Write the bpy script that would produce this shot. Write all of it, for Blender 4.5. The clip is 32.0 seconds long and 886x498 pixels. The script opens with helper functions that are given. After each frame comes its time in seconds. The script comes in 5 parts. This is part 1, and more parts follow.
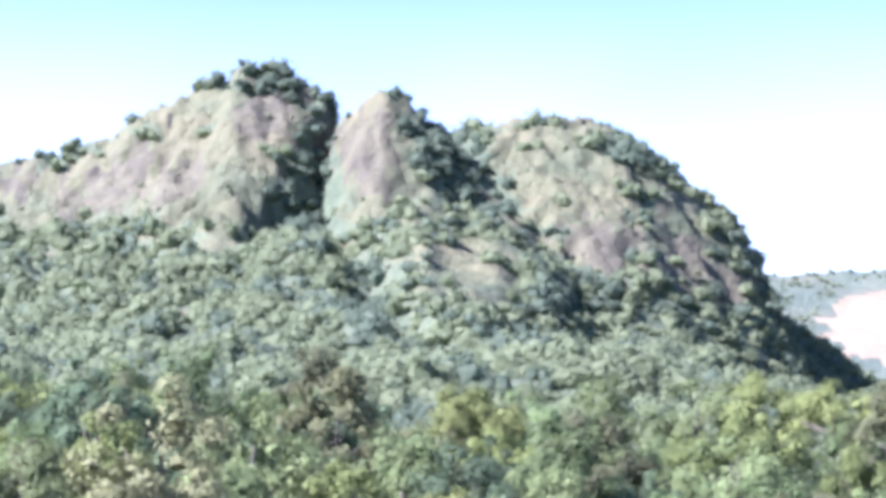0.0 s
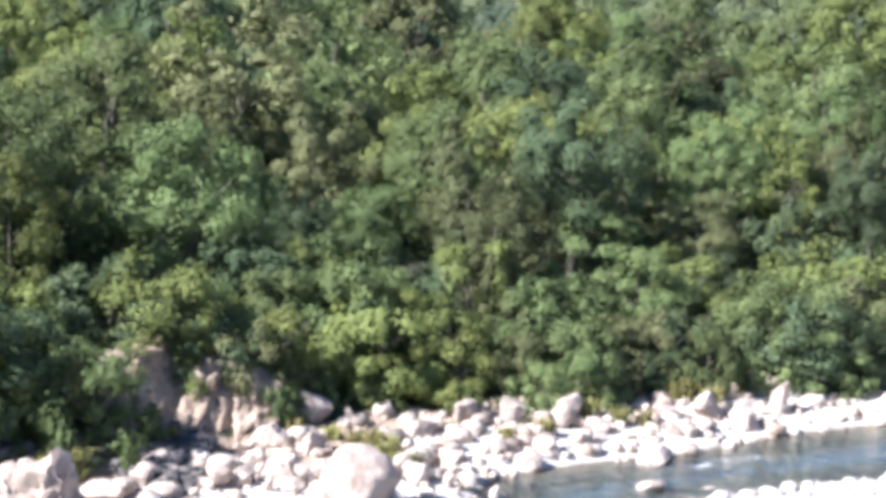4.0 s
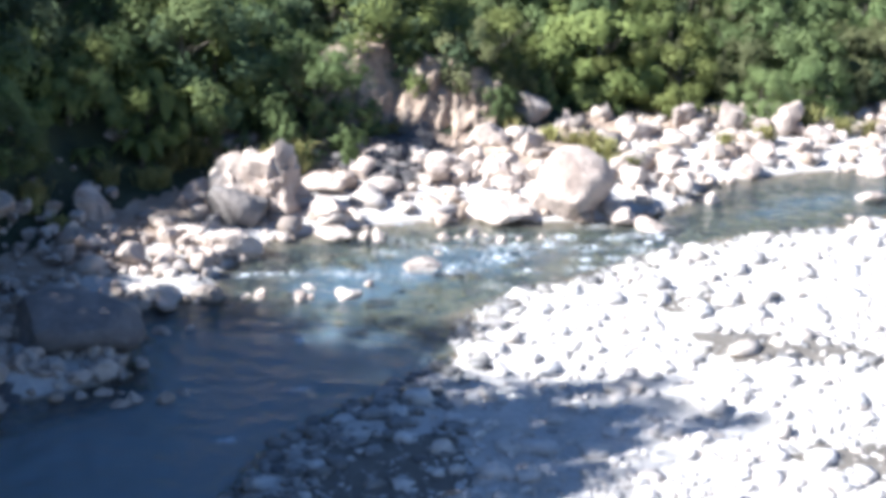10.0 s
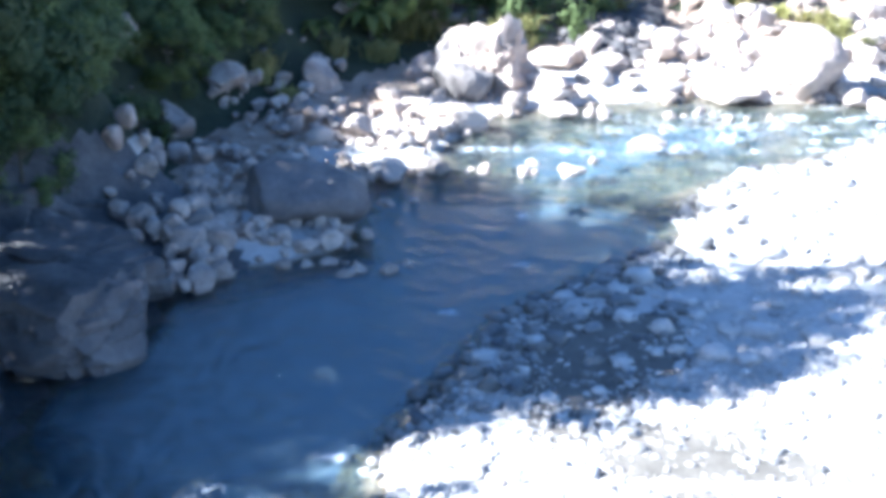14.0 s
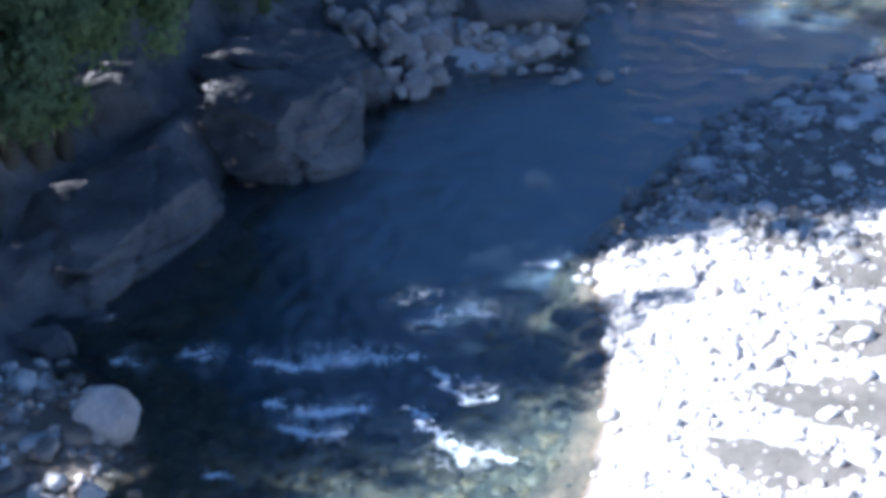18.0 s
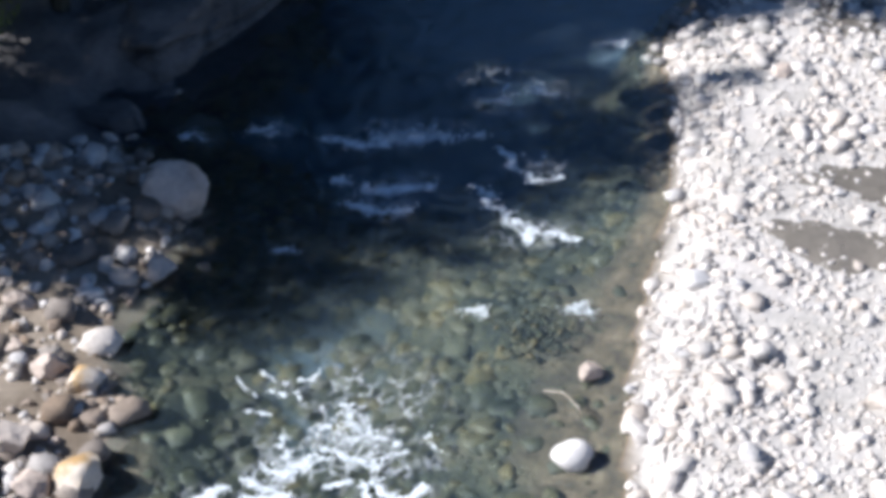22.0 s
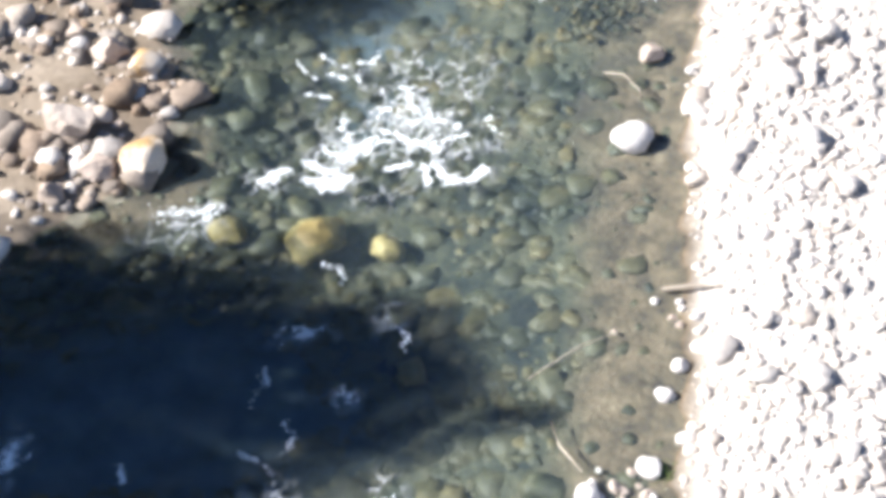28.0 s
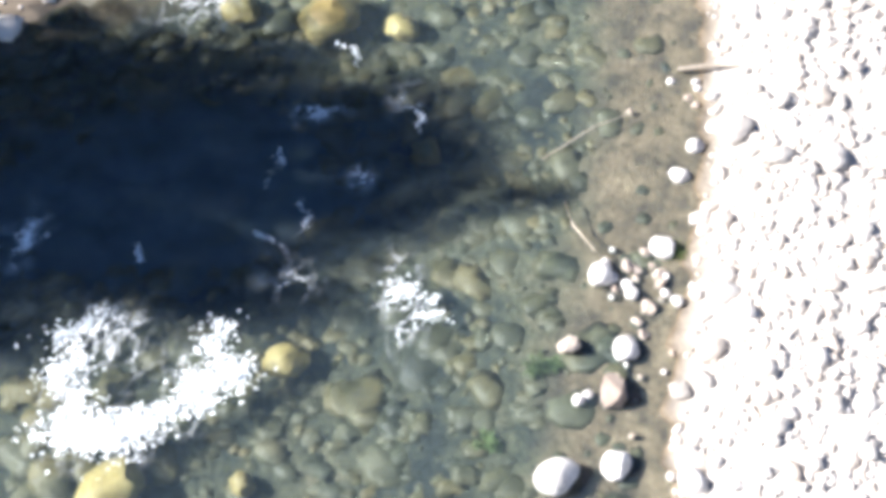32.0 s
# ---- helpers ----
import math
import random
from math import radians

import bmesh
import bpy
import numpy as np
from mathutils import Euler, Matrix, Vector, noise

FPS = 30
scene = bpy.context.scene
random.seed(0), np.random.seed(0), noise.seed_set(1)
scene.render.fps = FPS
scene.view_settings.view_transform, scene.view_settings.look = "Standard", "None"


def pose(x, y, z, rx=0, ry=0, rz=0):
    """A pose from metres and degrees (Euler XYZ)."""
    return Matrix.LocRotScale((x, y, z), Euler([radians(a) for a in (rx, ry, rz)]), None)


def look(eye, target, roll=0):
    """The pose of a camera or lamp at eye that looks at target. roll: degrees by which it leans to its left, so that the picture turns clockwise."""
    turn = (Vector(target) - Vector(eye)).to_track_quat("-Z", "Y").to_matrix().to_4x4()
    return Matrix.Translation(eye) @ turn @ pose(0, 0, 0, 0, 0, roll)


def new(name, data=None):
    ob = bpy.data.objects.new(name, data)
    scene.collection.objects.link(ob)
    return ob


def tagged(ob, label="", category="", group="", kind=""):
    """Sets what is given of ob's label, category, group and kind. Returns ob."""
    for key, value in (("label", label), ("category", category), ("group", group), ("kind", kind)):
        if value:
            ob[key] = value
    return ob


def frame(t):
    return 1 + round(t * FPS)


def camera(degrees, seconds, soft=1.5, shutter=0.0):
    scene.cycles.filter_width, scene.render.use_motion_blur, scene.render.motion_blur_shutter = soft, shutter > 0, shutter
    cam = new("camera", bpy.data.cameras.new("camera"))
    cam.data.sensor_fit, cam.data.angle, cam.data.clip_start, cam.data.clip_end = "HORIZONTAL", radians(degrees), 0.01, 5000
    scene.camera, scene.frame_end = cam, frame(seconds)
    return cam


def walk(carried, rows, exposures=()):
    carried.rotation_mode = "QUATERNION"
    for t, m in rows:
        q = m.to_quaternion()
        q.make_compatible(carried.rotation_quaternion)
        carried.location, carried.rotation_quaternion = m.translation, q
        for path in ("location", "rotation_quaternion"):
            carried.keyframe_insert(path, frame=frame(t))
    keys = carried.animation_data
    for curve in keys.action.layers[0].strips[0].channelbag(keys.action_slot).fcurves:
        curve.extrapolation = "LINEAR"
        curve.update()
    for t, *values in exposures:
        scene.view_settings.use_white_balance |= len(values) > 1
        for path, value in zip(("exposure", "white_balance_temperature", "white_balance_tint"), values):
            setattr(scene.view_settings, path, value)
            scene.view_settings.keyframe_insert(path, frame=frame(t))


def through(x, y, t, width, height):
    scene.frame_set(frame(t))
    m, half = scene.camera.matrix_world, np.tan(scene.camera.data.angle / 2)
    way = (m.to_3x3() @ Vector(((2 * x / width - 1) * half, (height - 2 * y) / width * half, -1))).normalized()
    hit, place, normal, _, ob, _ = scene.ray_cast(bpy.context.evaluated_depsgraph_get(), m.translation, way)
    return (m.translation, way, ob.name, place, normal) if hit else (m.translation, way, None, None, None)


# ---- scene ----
# The camera stands 20 m over a mountain river and tilts from the peaks down to the water.
cam = camera(27.5, 32.0, soft=5.0)
TILT = [
    (0, 94.45, -1.00, -0.08), (0.5, 93.39, -1.13, -0.00), (1, 91.79, -1.35, 0.17), (1.5, 90.23, -1.46, 0.44), (2, 88.46, -1.59, 0.81),
    (2.5, 86.93, -1.67, 1.17), (3, 85.11, -1.89, 1.63), (3.5, 83.48, -2.00, 2.05), (4, 81.82, -2.13, 2.52), (4.5, 80.43, -2.21, 2.92),
    (6.5, 75.67, -2.17, 5.00), (7, 74.91, -2.08, 5.62), (7.5, 74.37, -2.06, 6.18), (8, 73.84, -2.12, 6.83), (8.5, 73.37, -2.13, 7.47),
    (9, 72.92, -2.13, 8.18), (9.5, 72.57, -2.12, 8.84), (10, 72.11, -2.19, 9.60), (10.5, 71.70, -2.15, 10.25), (11, 71.17, -2.13, 11.07),
    (11.5, 70.71, -2.05, 11.84), (12, 70.18, -1.94, 12.81), (12.5, 69.73, -1.83, 13.69), (13, 69.17, -1.70, 14.78), (13.5, 68.62, -1.47, 15.73),
    (14, 67.99, -1.16, 16.73), (14.5, 67.38, -0.91, 17.64), (16.5, 64.43, 0.38, 21.00), (17, 63.58, 0.76, 21.72), (17.5, 62.82, 1.07, 22.36),
    (18, 61.91, 1.42, 23.01), (18.5, 61.07, 1.56, 23.59), (19, 60.10, 1.64, 24.18), (19.5, 59.25, 1.68, 24.51), (20, 58.30, 1.78, 24.79),
    (20.5, 57.48, 1.83, 25.01), (21, 56.59, 1.85, 25.17), (21.5, 55.82, 1.91, 25.19), (22, 54.97, 1.92, 25.17), (22.5, 54.23, 1.96, 25.15),
    (23, 53.42, 2.04, 25.11), (23.5, 52.65, 2.14, 25.16), (24, 51.82, 2.23, 25.24), (24.5, 51.08, 2.30, 25.32), (25, 50.17, 2.36, 25.53),
    (25.5, 49.35, 2.52, 25.66), (27.5, 45.88, 3.16, 26.31), (28, 45.01, 3.33, 26.46), (28.5, 44.24, 3.47, 26.56), (29, 43.37, 3.53, 26.61),
    (29.5, 42.57, 3.50, 26.69), (30, 41.63, 3.56, 26.64), (30.5, 40.84, 3.55, 26.64), (31, 39.91, 3.50, 26.71), (31.5, 39.05, 3.50, 26.83),
    (32, 38.08, 3.64, 26.81),
]
EXPOSURES = [(0, 2.46, 5150, 35), (2, 2.47, 5150, 31), (4, 1.78, 5650, 15), (7, 1.65, 5650, 12), (11, 1.8, 5500, 10), (14, 2.65, 5150, 8), (17, 2.2, 5050, 11), (19, 1.65, 5250, 13), (21, 0.92, 5600, 12), (23, 0.92, 5780, 12), (25.5, 1.15, 5900, 12),
             (28, 1.5, 6100, 12), (32, 1.64, 6100, 12)]
walk(cam, [(t, pose(0, 0, 20, rx, ry, rz)) for t, rx, ry, rz in TILT], EXPOSURES)

# ---- sky and sun ----
SUN_UP, SUN_FROM = radians(40), Vector((-0.9, -0.42, 0)).normalized()
world = bpy.data.worlds.new("sky")
scene.world = world
world.use_nodes = True
wn = world.node_tree.nodes
wl = world.node_tree.links
sky = wn.new("ShaderNodeTexSky")
sky.sky_type, sky.sun_disc, sky.sun_elevation = "NISHITA", False, SUN_UP
sky.sun_rotation = math.atan2(SUN_FROM.x, SUN_FROM.y)
background = wn["Background"]
background.inputs["Strength"].default_value = 0.048
sky.ozone_density, sky.dust_density = 6.0, 0.3
# thin white haze low in the sky
where = wn.new("ShaderNodeTexCoord")
veil = wn.new("ShaderNodeTexNoise")
veil.inputs["Scale"].default_value, veil.inputs["Detail"].default_value = 1.7, 4.0
wl.new(where.outputs["Generated"], veil.inputs["Vector"])
height = wn.new("ShaderNodeSeparateXYZ")
wl.new(where.outputs["Generated"], height.inputs["Vector"])
low = wn.new("ShaderNodeMapRange")
low.inputs["From Min"].default_value, low.inputs["From Max"].default_value, low.inputs["To Min"].default_value, low.inputs["To Max"].default_value = 0.04, 0.25, 1.5, 0.0
wl.new(height.outputs["Z"], low.inputs["Value"])
thick = wn.new("ShaderNodeMath")
thick.operation, thick.use_clamp = "MULTIPLY", True
wl.new(veil.outputs["Fac"], thick.inputs[0])
wl.new(low.outputs["Result"], thick.inputs[1])
cloud = wn.new("ShaderNodeMixRGB")
cloud.inputs["Color2"].default_value = (7.4, 8.4, 9.2, 1)
wl.new(thick.outputs["Value"], cloud.inputs["Fac"])
wl.new(sky.outputs["Color"], cloud.inputs["Color1"])
wl.new(cloud.outputs["Color"], background.inputs["Color"])

sun = new("sun", bpy.data.lights.new("sun", "SUN"))
sun.data.energy, sun.data.angle, sun.data.color = 5.0, radians(0.5), (1.0, 0.93, 0.83)
sun.matrix_world = look(Vector((-300, -140, 300)), Vector((-300, -140, 300)) - SUN_FROM * math.cos(SUN_UP) - Vector((0, 0, math.sin(SUN_UP))))


# ---- materials ----
def node(nt, kind, **values):
    n = nt.nodes.new(kind)
    for key, value in values.items():
        n.inputs[key.replace("_", " ")].default_value = value
    return n


def ramp(nt, fac, colours, lo=0.3, hi=0.7):
    r = nt.nodes.new("ShaderNodeValToRGB")
    while len(r.color_ramp.elements) < len(colours):
        r.color_ramp.elements.new(0.5)
    for k, c in enumerate(colours):
        r.color_ramp.elements[k].position = lo + (hi - lo) * k / (len(colours) - 1)
        r.color_ramp.elements[k].color = (*c, 1)
    nt.links.new(fac, r.inputs["Fac"])
    return r.outputs["Color"]


def grain(nt, where, scale, detail=6.0, rough=0.6):
    n = node(nt, "ShaderNodeTexNoise", Scale=scale, Detail=detail, Roughness=rough)
    nt.links.new(where, n.inputs["Vector"])
    return n.outputs["Fac"]


def scaled_value(nt, colour, amount, low, high):
    """The colour made lighter or darker as amount goes from 0 to 1."""
    m = nt.nodes.new("ShaderNodeMapRange")
    m.inputs["To Min"].default_value, m.inputs["To Max"].default_value = low, high
    nt.links.new(amount, m.inputs["Value"])
    h = nt.nodes.new("ShaderNodeHueSaturation")
    nt.links.new(colour, h.inputs["Color"])
    nt.links.new(m.outputs["Result"], h.inputs["Value"])
    return h.outputs["Color"]


def surface(name, colours, scale, rough=0.85, bump=0.4, bump_scale=None, spread=0.3, by="object", fine=0.35, depth=0.05, tints=()):
    """A mineral or earthy surface: stains at one scale, grain at a finer one, and each piece a little different."""
    m = bpy.data.materials.new(name)
    m.use_nodes = True
    nt = m.node_tree
    b = nt.nodes["Principled BSDF"]
    b.inputs["Roughness"].default_value = rough
    geo, info = nt.nodes.new("ShaderNodeNewGeometry"), nt.nodes.new("ShaderNodeObjectInfo")
    where = geo.outputs["Position"]
    c = ramp(nt, grain(nt, where, scale), colours)
    c = scaled_value(nt, c, grain(nt, where, scale * 9, 4.0), 1 - fine, 1 + fine)
    if tints:
        tone = nt.nodes.new("ShaderNodeMixRGB")
        tone.blend_type, tone.inputs["Fac"].default_value = "MULTIPLY", 1.0
        nt.links.new(c, tone.inputs["Color1"])
        nt.links.new(ramp(nt, info.outputs["Random"] if by == "object" else geo.outputs["Random Per Island"], tints, 0.0, 1.0), tone.inputs["Color2"])
        c = tone.outputs["Color"]
    elif spread:
        c = scaled_value(nt, c, info.outputs["Random"] if by == "object" else geo.outputs["Random Per Island"], 1 - spread, 1 + spread)
    nt.links.new(c, b.inputs["Base Color"])
    if bump:
        bm_node = node(nt, "ShaderNodeBump", Strength=bump, Distance=depth)
        nt.links.new(grain(nt, where, bump_scale or scale * 5, 8.0), bm_node.inputs["Height"])
        nt.links.new(bm_node.outputs["Normal"], b.inputs["Normal"])
    return m


def leaf_material(name, dark, light, spread=0.3, through=0.3, patch=0.3):
    m = bpy.data.materials.new(name)
    m.use_nodes = True
    nt = m.node_tree
    b, out = nt.nodes["Principled BSDF"], nt.nodes["Material Output"]
    b.inputs["Roughness"].default_value = 0.7
    b.inputs["Specular IOR Level"].default_value = 0.14
    geo, info = nt.nodes.new("ShaderNodeNewGeometry"), nt.nodes.new("ShaderNodeObjectInfo")
    low = tuple(0.5 * a + 0.5 * b for a, b in zip(dark, light))
    c = ramp(nt, geo.outputs["Random Per Island"], [low, light], 0.0, 1.0)
    c = scaled_value(nt, c, info.outputs["Random"], 1 - spread, 1 + spread)
    if spread:
        shift = nt.nodes.new("ShaderNodeMath")
        shift.operation = "MULTIPLY"
        nt.links.new(info.outputs["Random"], shift.inputs[0])
        shift.inputs[1].default_value = 53.7
        wrap = nt.nodes.new("ShaderNodeMath")
        wrap.operation = "FRACT"
        nt.links.new(shift.outputs["Value"], wrap.inputs[0])
        hue = nt.nodes.new("ShaderNodeMapRange")
        hue.inputs["To Min"].default_value, hue.inputs["To Max"].default_value = 0.487, 0.509
        nt.links.new(wrap.outputs["Value"], hue.inputs["Value"])
        c.node.inputs["Saturation"].default_value = 1.05
        nt.links.new(hue.outputs["Result"], c.node.inputs["Hue"])
    c = scaled_value(nt, c, grain(nt, geo.outputs["Position"], patch, 3.0), 0.68, 1.32)
    nt.links.new(c, b.inputs["Base Color"])
    t = nt.nodes.new("ShaderNodeBsdfTranslucent")
    nt.links.new(c, t.inputs["Color"])
    mix = node(nt, "ShaderNodeMixShader", Fac=through)
    nt.links.new(b.outputs["BSDF"], mix.inputs[1])
    nt.links.new(t.outputs["BSDF"], mix.inputs[2])
    nt.links.new(mix.outputs["Shader"], out.inputs["Surface"])
    return m


ROCK_PALE = surface("pale_river_rock", [(0.27, 0.22, 0.188), (0.44, 0.378, 0.328), (0.56, 0.494, 0.434)], 0.9, depth=0.2, bump=0.7, bump_scale=3.5, tints=[(0.82, 0.79, 0.78), (1.02, 1.0, 0.98), (0.96, 0.89, 0.85), (1.1, 1.08, 1.06)])
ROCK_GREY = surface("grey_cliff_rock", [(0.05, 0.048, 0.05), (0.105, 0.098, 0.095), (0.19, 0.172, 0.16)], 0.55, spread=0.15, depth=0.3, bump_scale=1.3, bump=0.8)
STONE_TINTS = [(0.68, 0.67, 0.67), (0.98, 0.97, 0.95), (1.1, 1.07, 1.03), (0.9, 0.83, 0.76), (1.16, 1.14, 1.12), (0.8, 0.82, 0.85)]
COBBLE = surface("pale_cobbles", [(0.4, 0.37, 0.34), (0.52, 0.49, 0.46), (0.62, 0.58, 0.54)], 1.5, bump=0.35, bump_scale=14.0, by="island", tints=STONE_TINTS)
COBBLE_ONE = surface("pale_single_cobbles", [(0.4, 0.37, 0.34), (0.52, 0.49, 0.46), (0.62, 0.58, 0.54)], 1.5, bump=0.35, bump_scale=14.0, tints=STONE_TINTS)
COBBLE_WET = surface("wet_mossy_stones", [(0.016, 0.02, 0.014), (0.046, 0.048, 0.028), (0.08, 0.073, 0.042), (0.096, 0.093, 0.066)], 0.7, rough=0.6, by="island", tints=[(0.68, 0.74, 0.72), (0.95, 0.97, 0.9), (1.35, 1.16, 0.74), (0.85, 0.92, 0.88), (1.1, 1.02, 0.85)])
MARGIN_STONE = surface("dark_wet_margin_stones", [(0.12, 0.117, 0.114), (0.21, 0.204, 0.198), (0.31, 0.3, 0.29)], 1.5, rough=0.5, bump=0.35, bump_scale=14.0, by="island", tints=[(0.5, 0.5, 0.52), (0.9, 0.88, 0.86), (1.6, 1.56, 1.5), (0.7, 0.64, 0.56), (1.2, 1.2, 1.22)])
BANK_STONE = surface("brown_and_grey_bank_stones", [(0.17, 0.148, 0.128), (0.27, 0.24, 0.21), (0.37, 0.335, 0.3)], 1.5, bump=0.35, bump_scale=14.0, by="island", tints=[(0.5, 0.48, 0.47), (0.85, 0.8, 0.76), (0.78, 0.64, 0.52), (1.25, 1.2, 1.16), (0.6, 0.62, 0.66), (0.88, 0.72, 0.56), (1.4, 1.37, 1.34)])
# dark tone stands in for shade and damp below the earth bank
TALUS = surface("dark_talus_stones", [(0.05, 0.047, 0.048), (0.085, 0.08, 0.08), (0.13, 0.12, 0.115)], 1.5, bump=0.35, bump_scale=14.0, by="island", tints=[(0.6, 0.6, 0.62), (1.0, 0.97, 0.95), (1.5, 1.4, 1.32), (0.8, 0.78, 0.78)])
BANK_MIX = surface("mixed_bank_stones", [(0.35, 0.305, 0.265), (0.47, 0.42, 0.375), (0.58, 0.53, 0.48)], 1.5, bump=0.35, bump_scale=14.0, by="island", tints=[(0.4, 0.38, 0.37), (0.8, 0.72, 0.65), (1.1, 1.05, 1.0), (0.66, 0.55, 0.46), (1.1, 1.06, 1.02), (0.55, 0.54, 0.55)])
ROCK_OCHRE = surface("algae_ochre_rock", [(0.14, 0.11, 0.04), (0.24, 0.19, 0.07), (0.32, 0.26, 0.12)], 1.6, spread=0.2, rough=0.6)


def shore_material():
    """Pale gravel that turns to dark wet mossy bed below the waterline; deeper, water depth and skylight are painted
    in.
    """
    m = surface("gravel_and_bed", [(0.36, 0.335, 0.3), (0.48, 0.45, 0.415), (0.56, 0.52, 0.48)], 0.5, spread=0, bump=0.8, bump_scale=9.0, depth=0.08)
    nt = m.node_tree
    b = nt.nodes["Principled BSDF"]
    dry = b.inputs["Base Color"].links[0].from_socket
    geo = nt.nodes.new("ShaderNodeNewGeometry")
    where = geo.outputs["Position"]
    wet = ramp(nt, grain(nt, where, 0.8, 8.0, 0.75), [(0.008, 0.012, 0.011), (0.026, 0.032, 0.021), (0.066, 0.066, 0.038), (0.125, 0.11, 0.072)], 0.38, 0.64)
    # water depth and sky light painted as bed colours, chosen by height
    water_tone = ramp(nt, grain(nt, where, 0.9, 7.0, 0.7), [(0.03, 0.055, 0.085), (0.06, 0.1, 0.145), (0.105, 0.155, 0.2)])
    skylight_tone = ramp(nt, grain(nt, where, 0.4), [(0.29, 0.36, 0.42), (0.38, 0.45, 0.5)])
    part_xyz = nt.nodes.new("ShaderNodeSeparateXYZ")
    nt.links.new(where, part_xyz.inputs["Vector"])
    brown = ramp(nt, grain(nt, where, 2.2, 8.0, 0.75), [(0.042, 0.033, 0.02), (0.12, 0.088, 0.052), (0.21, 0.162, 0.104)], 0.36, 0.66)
    for lo, hi, under in ((0.11, 0.0, brown), (-0.12, -0.27, wet), (-0.74, -1.05, water_tone), (-1.1, -1.5, skylight_tone)):
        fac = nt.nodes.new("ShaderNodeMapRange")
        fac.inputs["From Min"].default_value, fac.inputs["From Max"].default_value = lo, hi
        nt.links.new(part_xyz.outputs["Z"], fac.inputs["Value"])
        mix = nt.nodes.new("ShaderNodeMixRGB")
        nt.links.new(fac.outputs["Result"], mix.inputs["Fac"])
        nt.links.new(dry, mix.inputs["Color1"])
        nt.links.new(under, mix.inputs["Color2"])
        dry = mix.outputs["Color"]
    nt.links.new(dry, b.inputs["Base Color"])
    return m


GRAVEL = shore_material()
ROCK_MID = surface("grey_mauve_rock", [(0.12, 0.105, 0.098), (0.19, 0.168, 0.155), (0.27, 0.24, 0.22)], 0.8, spread=0.1, depth=0.15, bump=0.6, bump_scale=3.0)
DRIFTWOOD = surface("bleached_driftwood", [(0.26, 0.22, 0.175), (0.42, 0.37, 0.31)], 4.0, spread=0.15, bump=0.4, bump_scale=20.0)
STONE_WHITE = surface("white_river_stone", [(0.46, 0.43, 0.4), (0.6, 0.57, 0.54), (0.68, 0.65, 0.62)], 2.0, spread=0.12, bump=0.3, bump_scale=10.0)
ROCK_RUST = surface("rust_stained_rock", [(0.3, 0.17, 0.06), (0.42, 0.28, 0.13), (0.55, 0.47, 0.38), (0.58, 0.53, 0.48)], 1.3, spread=0.1, bump=0.5, bump_scale=5.0, depth=0.1)
# near-black floor: the shade in gaps between crowns is painted in
SHADE_FLOOR = surface("forest_floor", [(0.014, 0.02, 0.009), (0.03, 0.038, 0.015), (0.05, 0.052, 0.026)], 0.25, spread=0, bump=0.6, bump_scale=1.5, depth=0.3)
SAND = surface("silty_sand", [(0.085, 0.074, 0.06), (0.13, 0.115, 0.096), (0.17, 0.15, 0.124)], 0.8, spread=0, bump=0.5, bump_scale=12.0)
BANK_SAND = surface("pale_bank_sand", [(0.13, 0.1, 0.07), (0.21, 0.17, 0.125), (0.3, 0.25, 0.195)], 0.9, spread=0, bump=0.6, bump_scale=9.0)
EARTH = surface("bare_earth", [(0.16, 0.11, 0.078), (0.32, 0.24, 0.178), (0.45, 0.36, 0.275)], 0.9, spread=0, bump=0.8, bump_scale=2.0, depth=0.3)
BARK = surface("bark", [(0.05, 0.044, 0.03), (0.105, 0.095, 0.066)], 1.5, spread=0.3, bump=0.5)
LEAVES = {
    "green": leaf_material("green_leaves", (0.064, 0.096, 0.039), (0.16, 0.202, 0.086)),
    "light": leaf_material("light_green_leaves", (0.1, 0.126, 0.04), (0.178, 0.206, 0.074)),
    "dark": leaf_material("dark_green_leaves", (0.043, 0.07, 0.04), (0.107, 0.142, 0.074)),
    "olive": leaf_material("olive_leaves", (0.078, 0.094, 0.044), (0.162, 0.174, 0.084)),
    "grey": leaf_material("grey_brown_leaves", (0.074, 0.086, 0.042), (0.132, 0.144, 0.074)),
}
DRY_GRASS = leaf_material("dry_grass", (0.16, 0.16, 0.06), (0.32, 0.3, 0.13))
# leaf colours lifted and blued, so distance haze is painted into them
HAZE_LEAVES = leaf_material("far_forest_leaves", (0.155, 0.195, 0.107), (0.225, 0.262, 0.14), 0.0, 0.6, 0.02)
HAZE_SHADE_LEAVES = leaf_material("far_dark_leaves", (0.1, 0.142, 0.094), (0.155, 0.195, 0.125), 0.0, 0.6, 0.02)


def mountain_material(name, colours, scale):
    return surface(name, colours, scale, spread=0, bump=1.0, bump_scale=0.1, depth=6.0, fine=0.3)


MOUNTAIN_ROCK = mountain_material("mountain_rock", [(0.038, 0.034, 0.021), (0.07, 0.0635, 0.037), (0.094, 0.087, 0.047), (0.053, 0.049, 0.029)], 0.035)
DRY_SLOPE = surface("dry_grass_slope", [(0.13, 0.105, 0.062), (0.175, 0.14, 0.085), (0.21, 0.17, 0.105)], 0.012, spread=0, bump=0.6, bump_scale=0.05, depth=3.0, fine=0.15)
MOUNTAIN_GRASS = mountain_material("mountain_grass", [(0.06, 0.076, 0.035), (0.09, 0.094, 0.042), (0.118, 0.106, 0.052)], 0.02)
# shade between the trees and a lift for haze are in this colour
MOUNTAIN_BUSH = mountain_material("mountain_scrub", [(0.052, 0.074, 0.038), (0.074, 0.096, 0.048), (0.096, 0.112, 0.058)], 0.05)
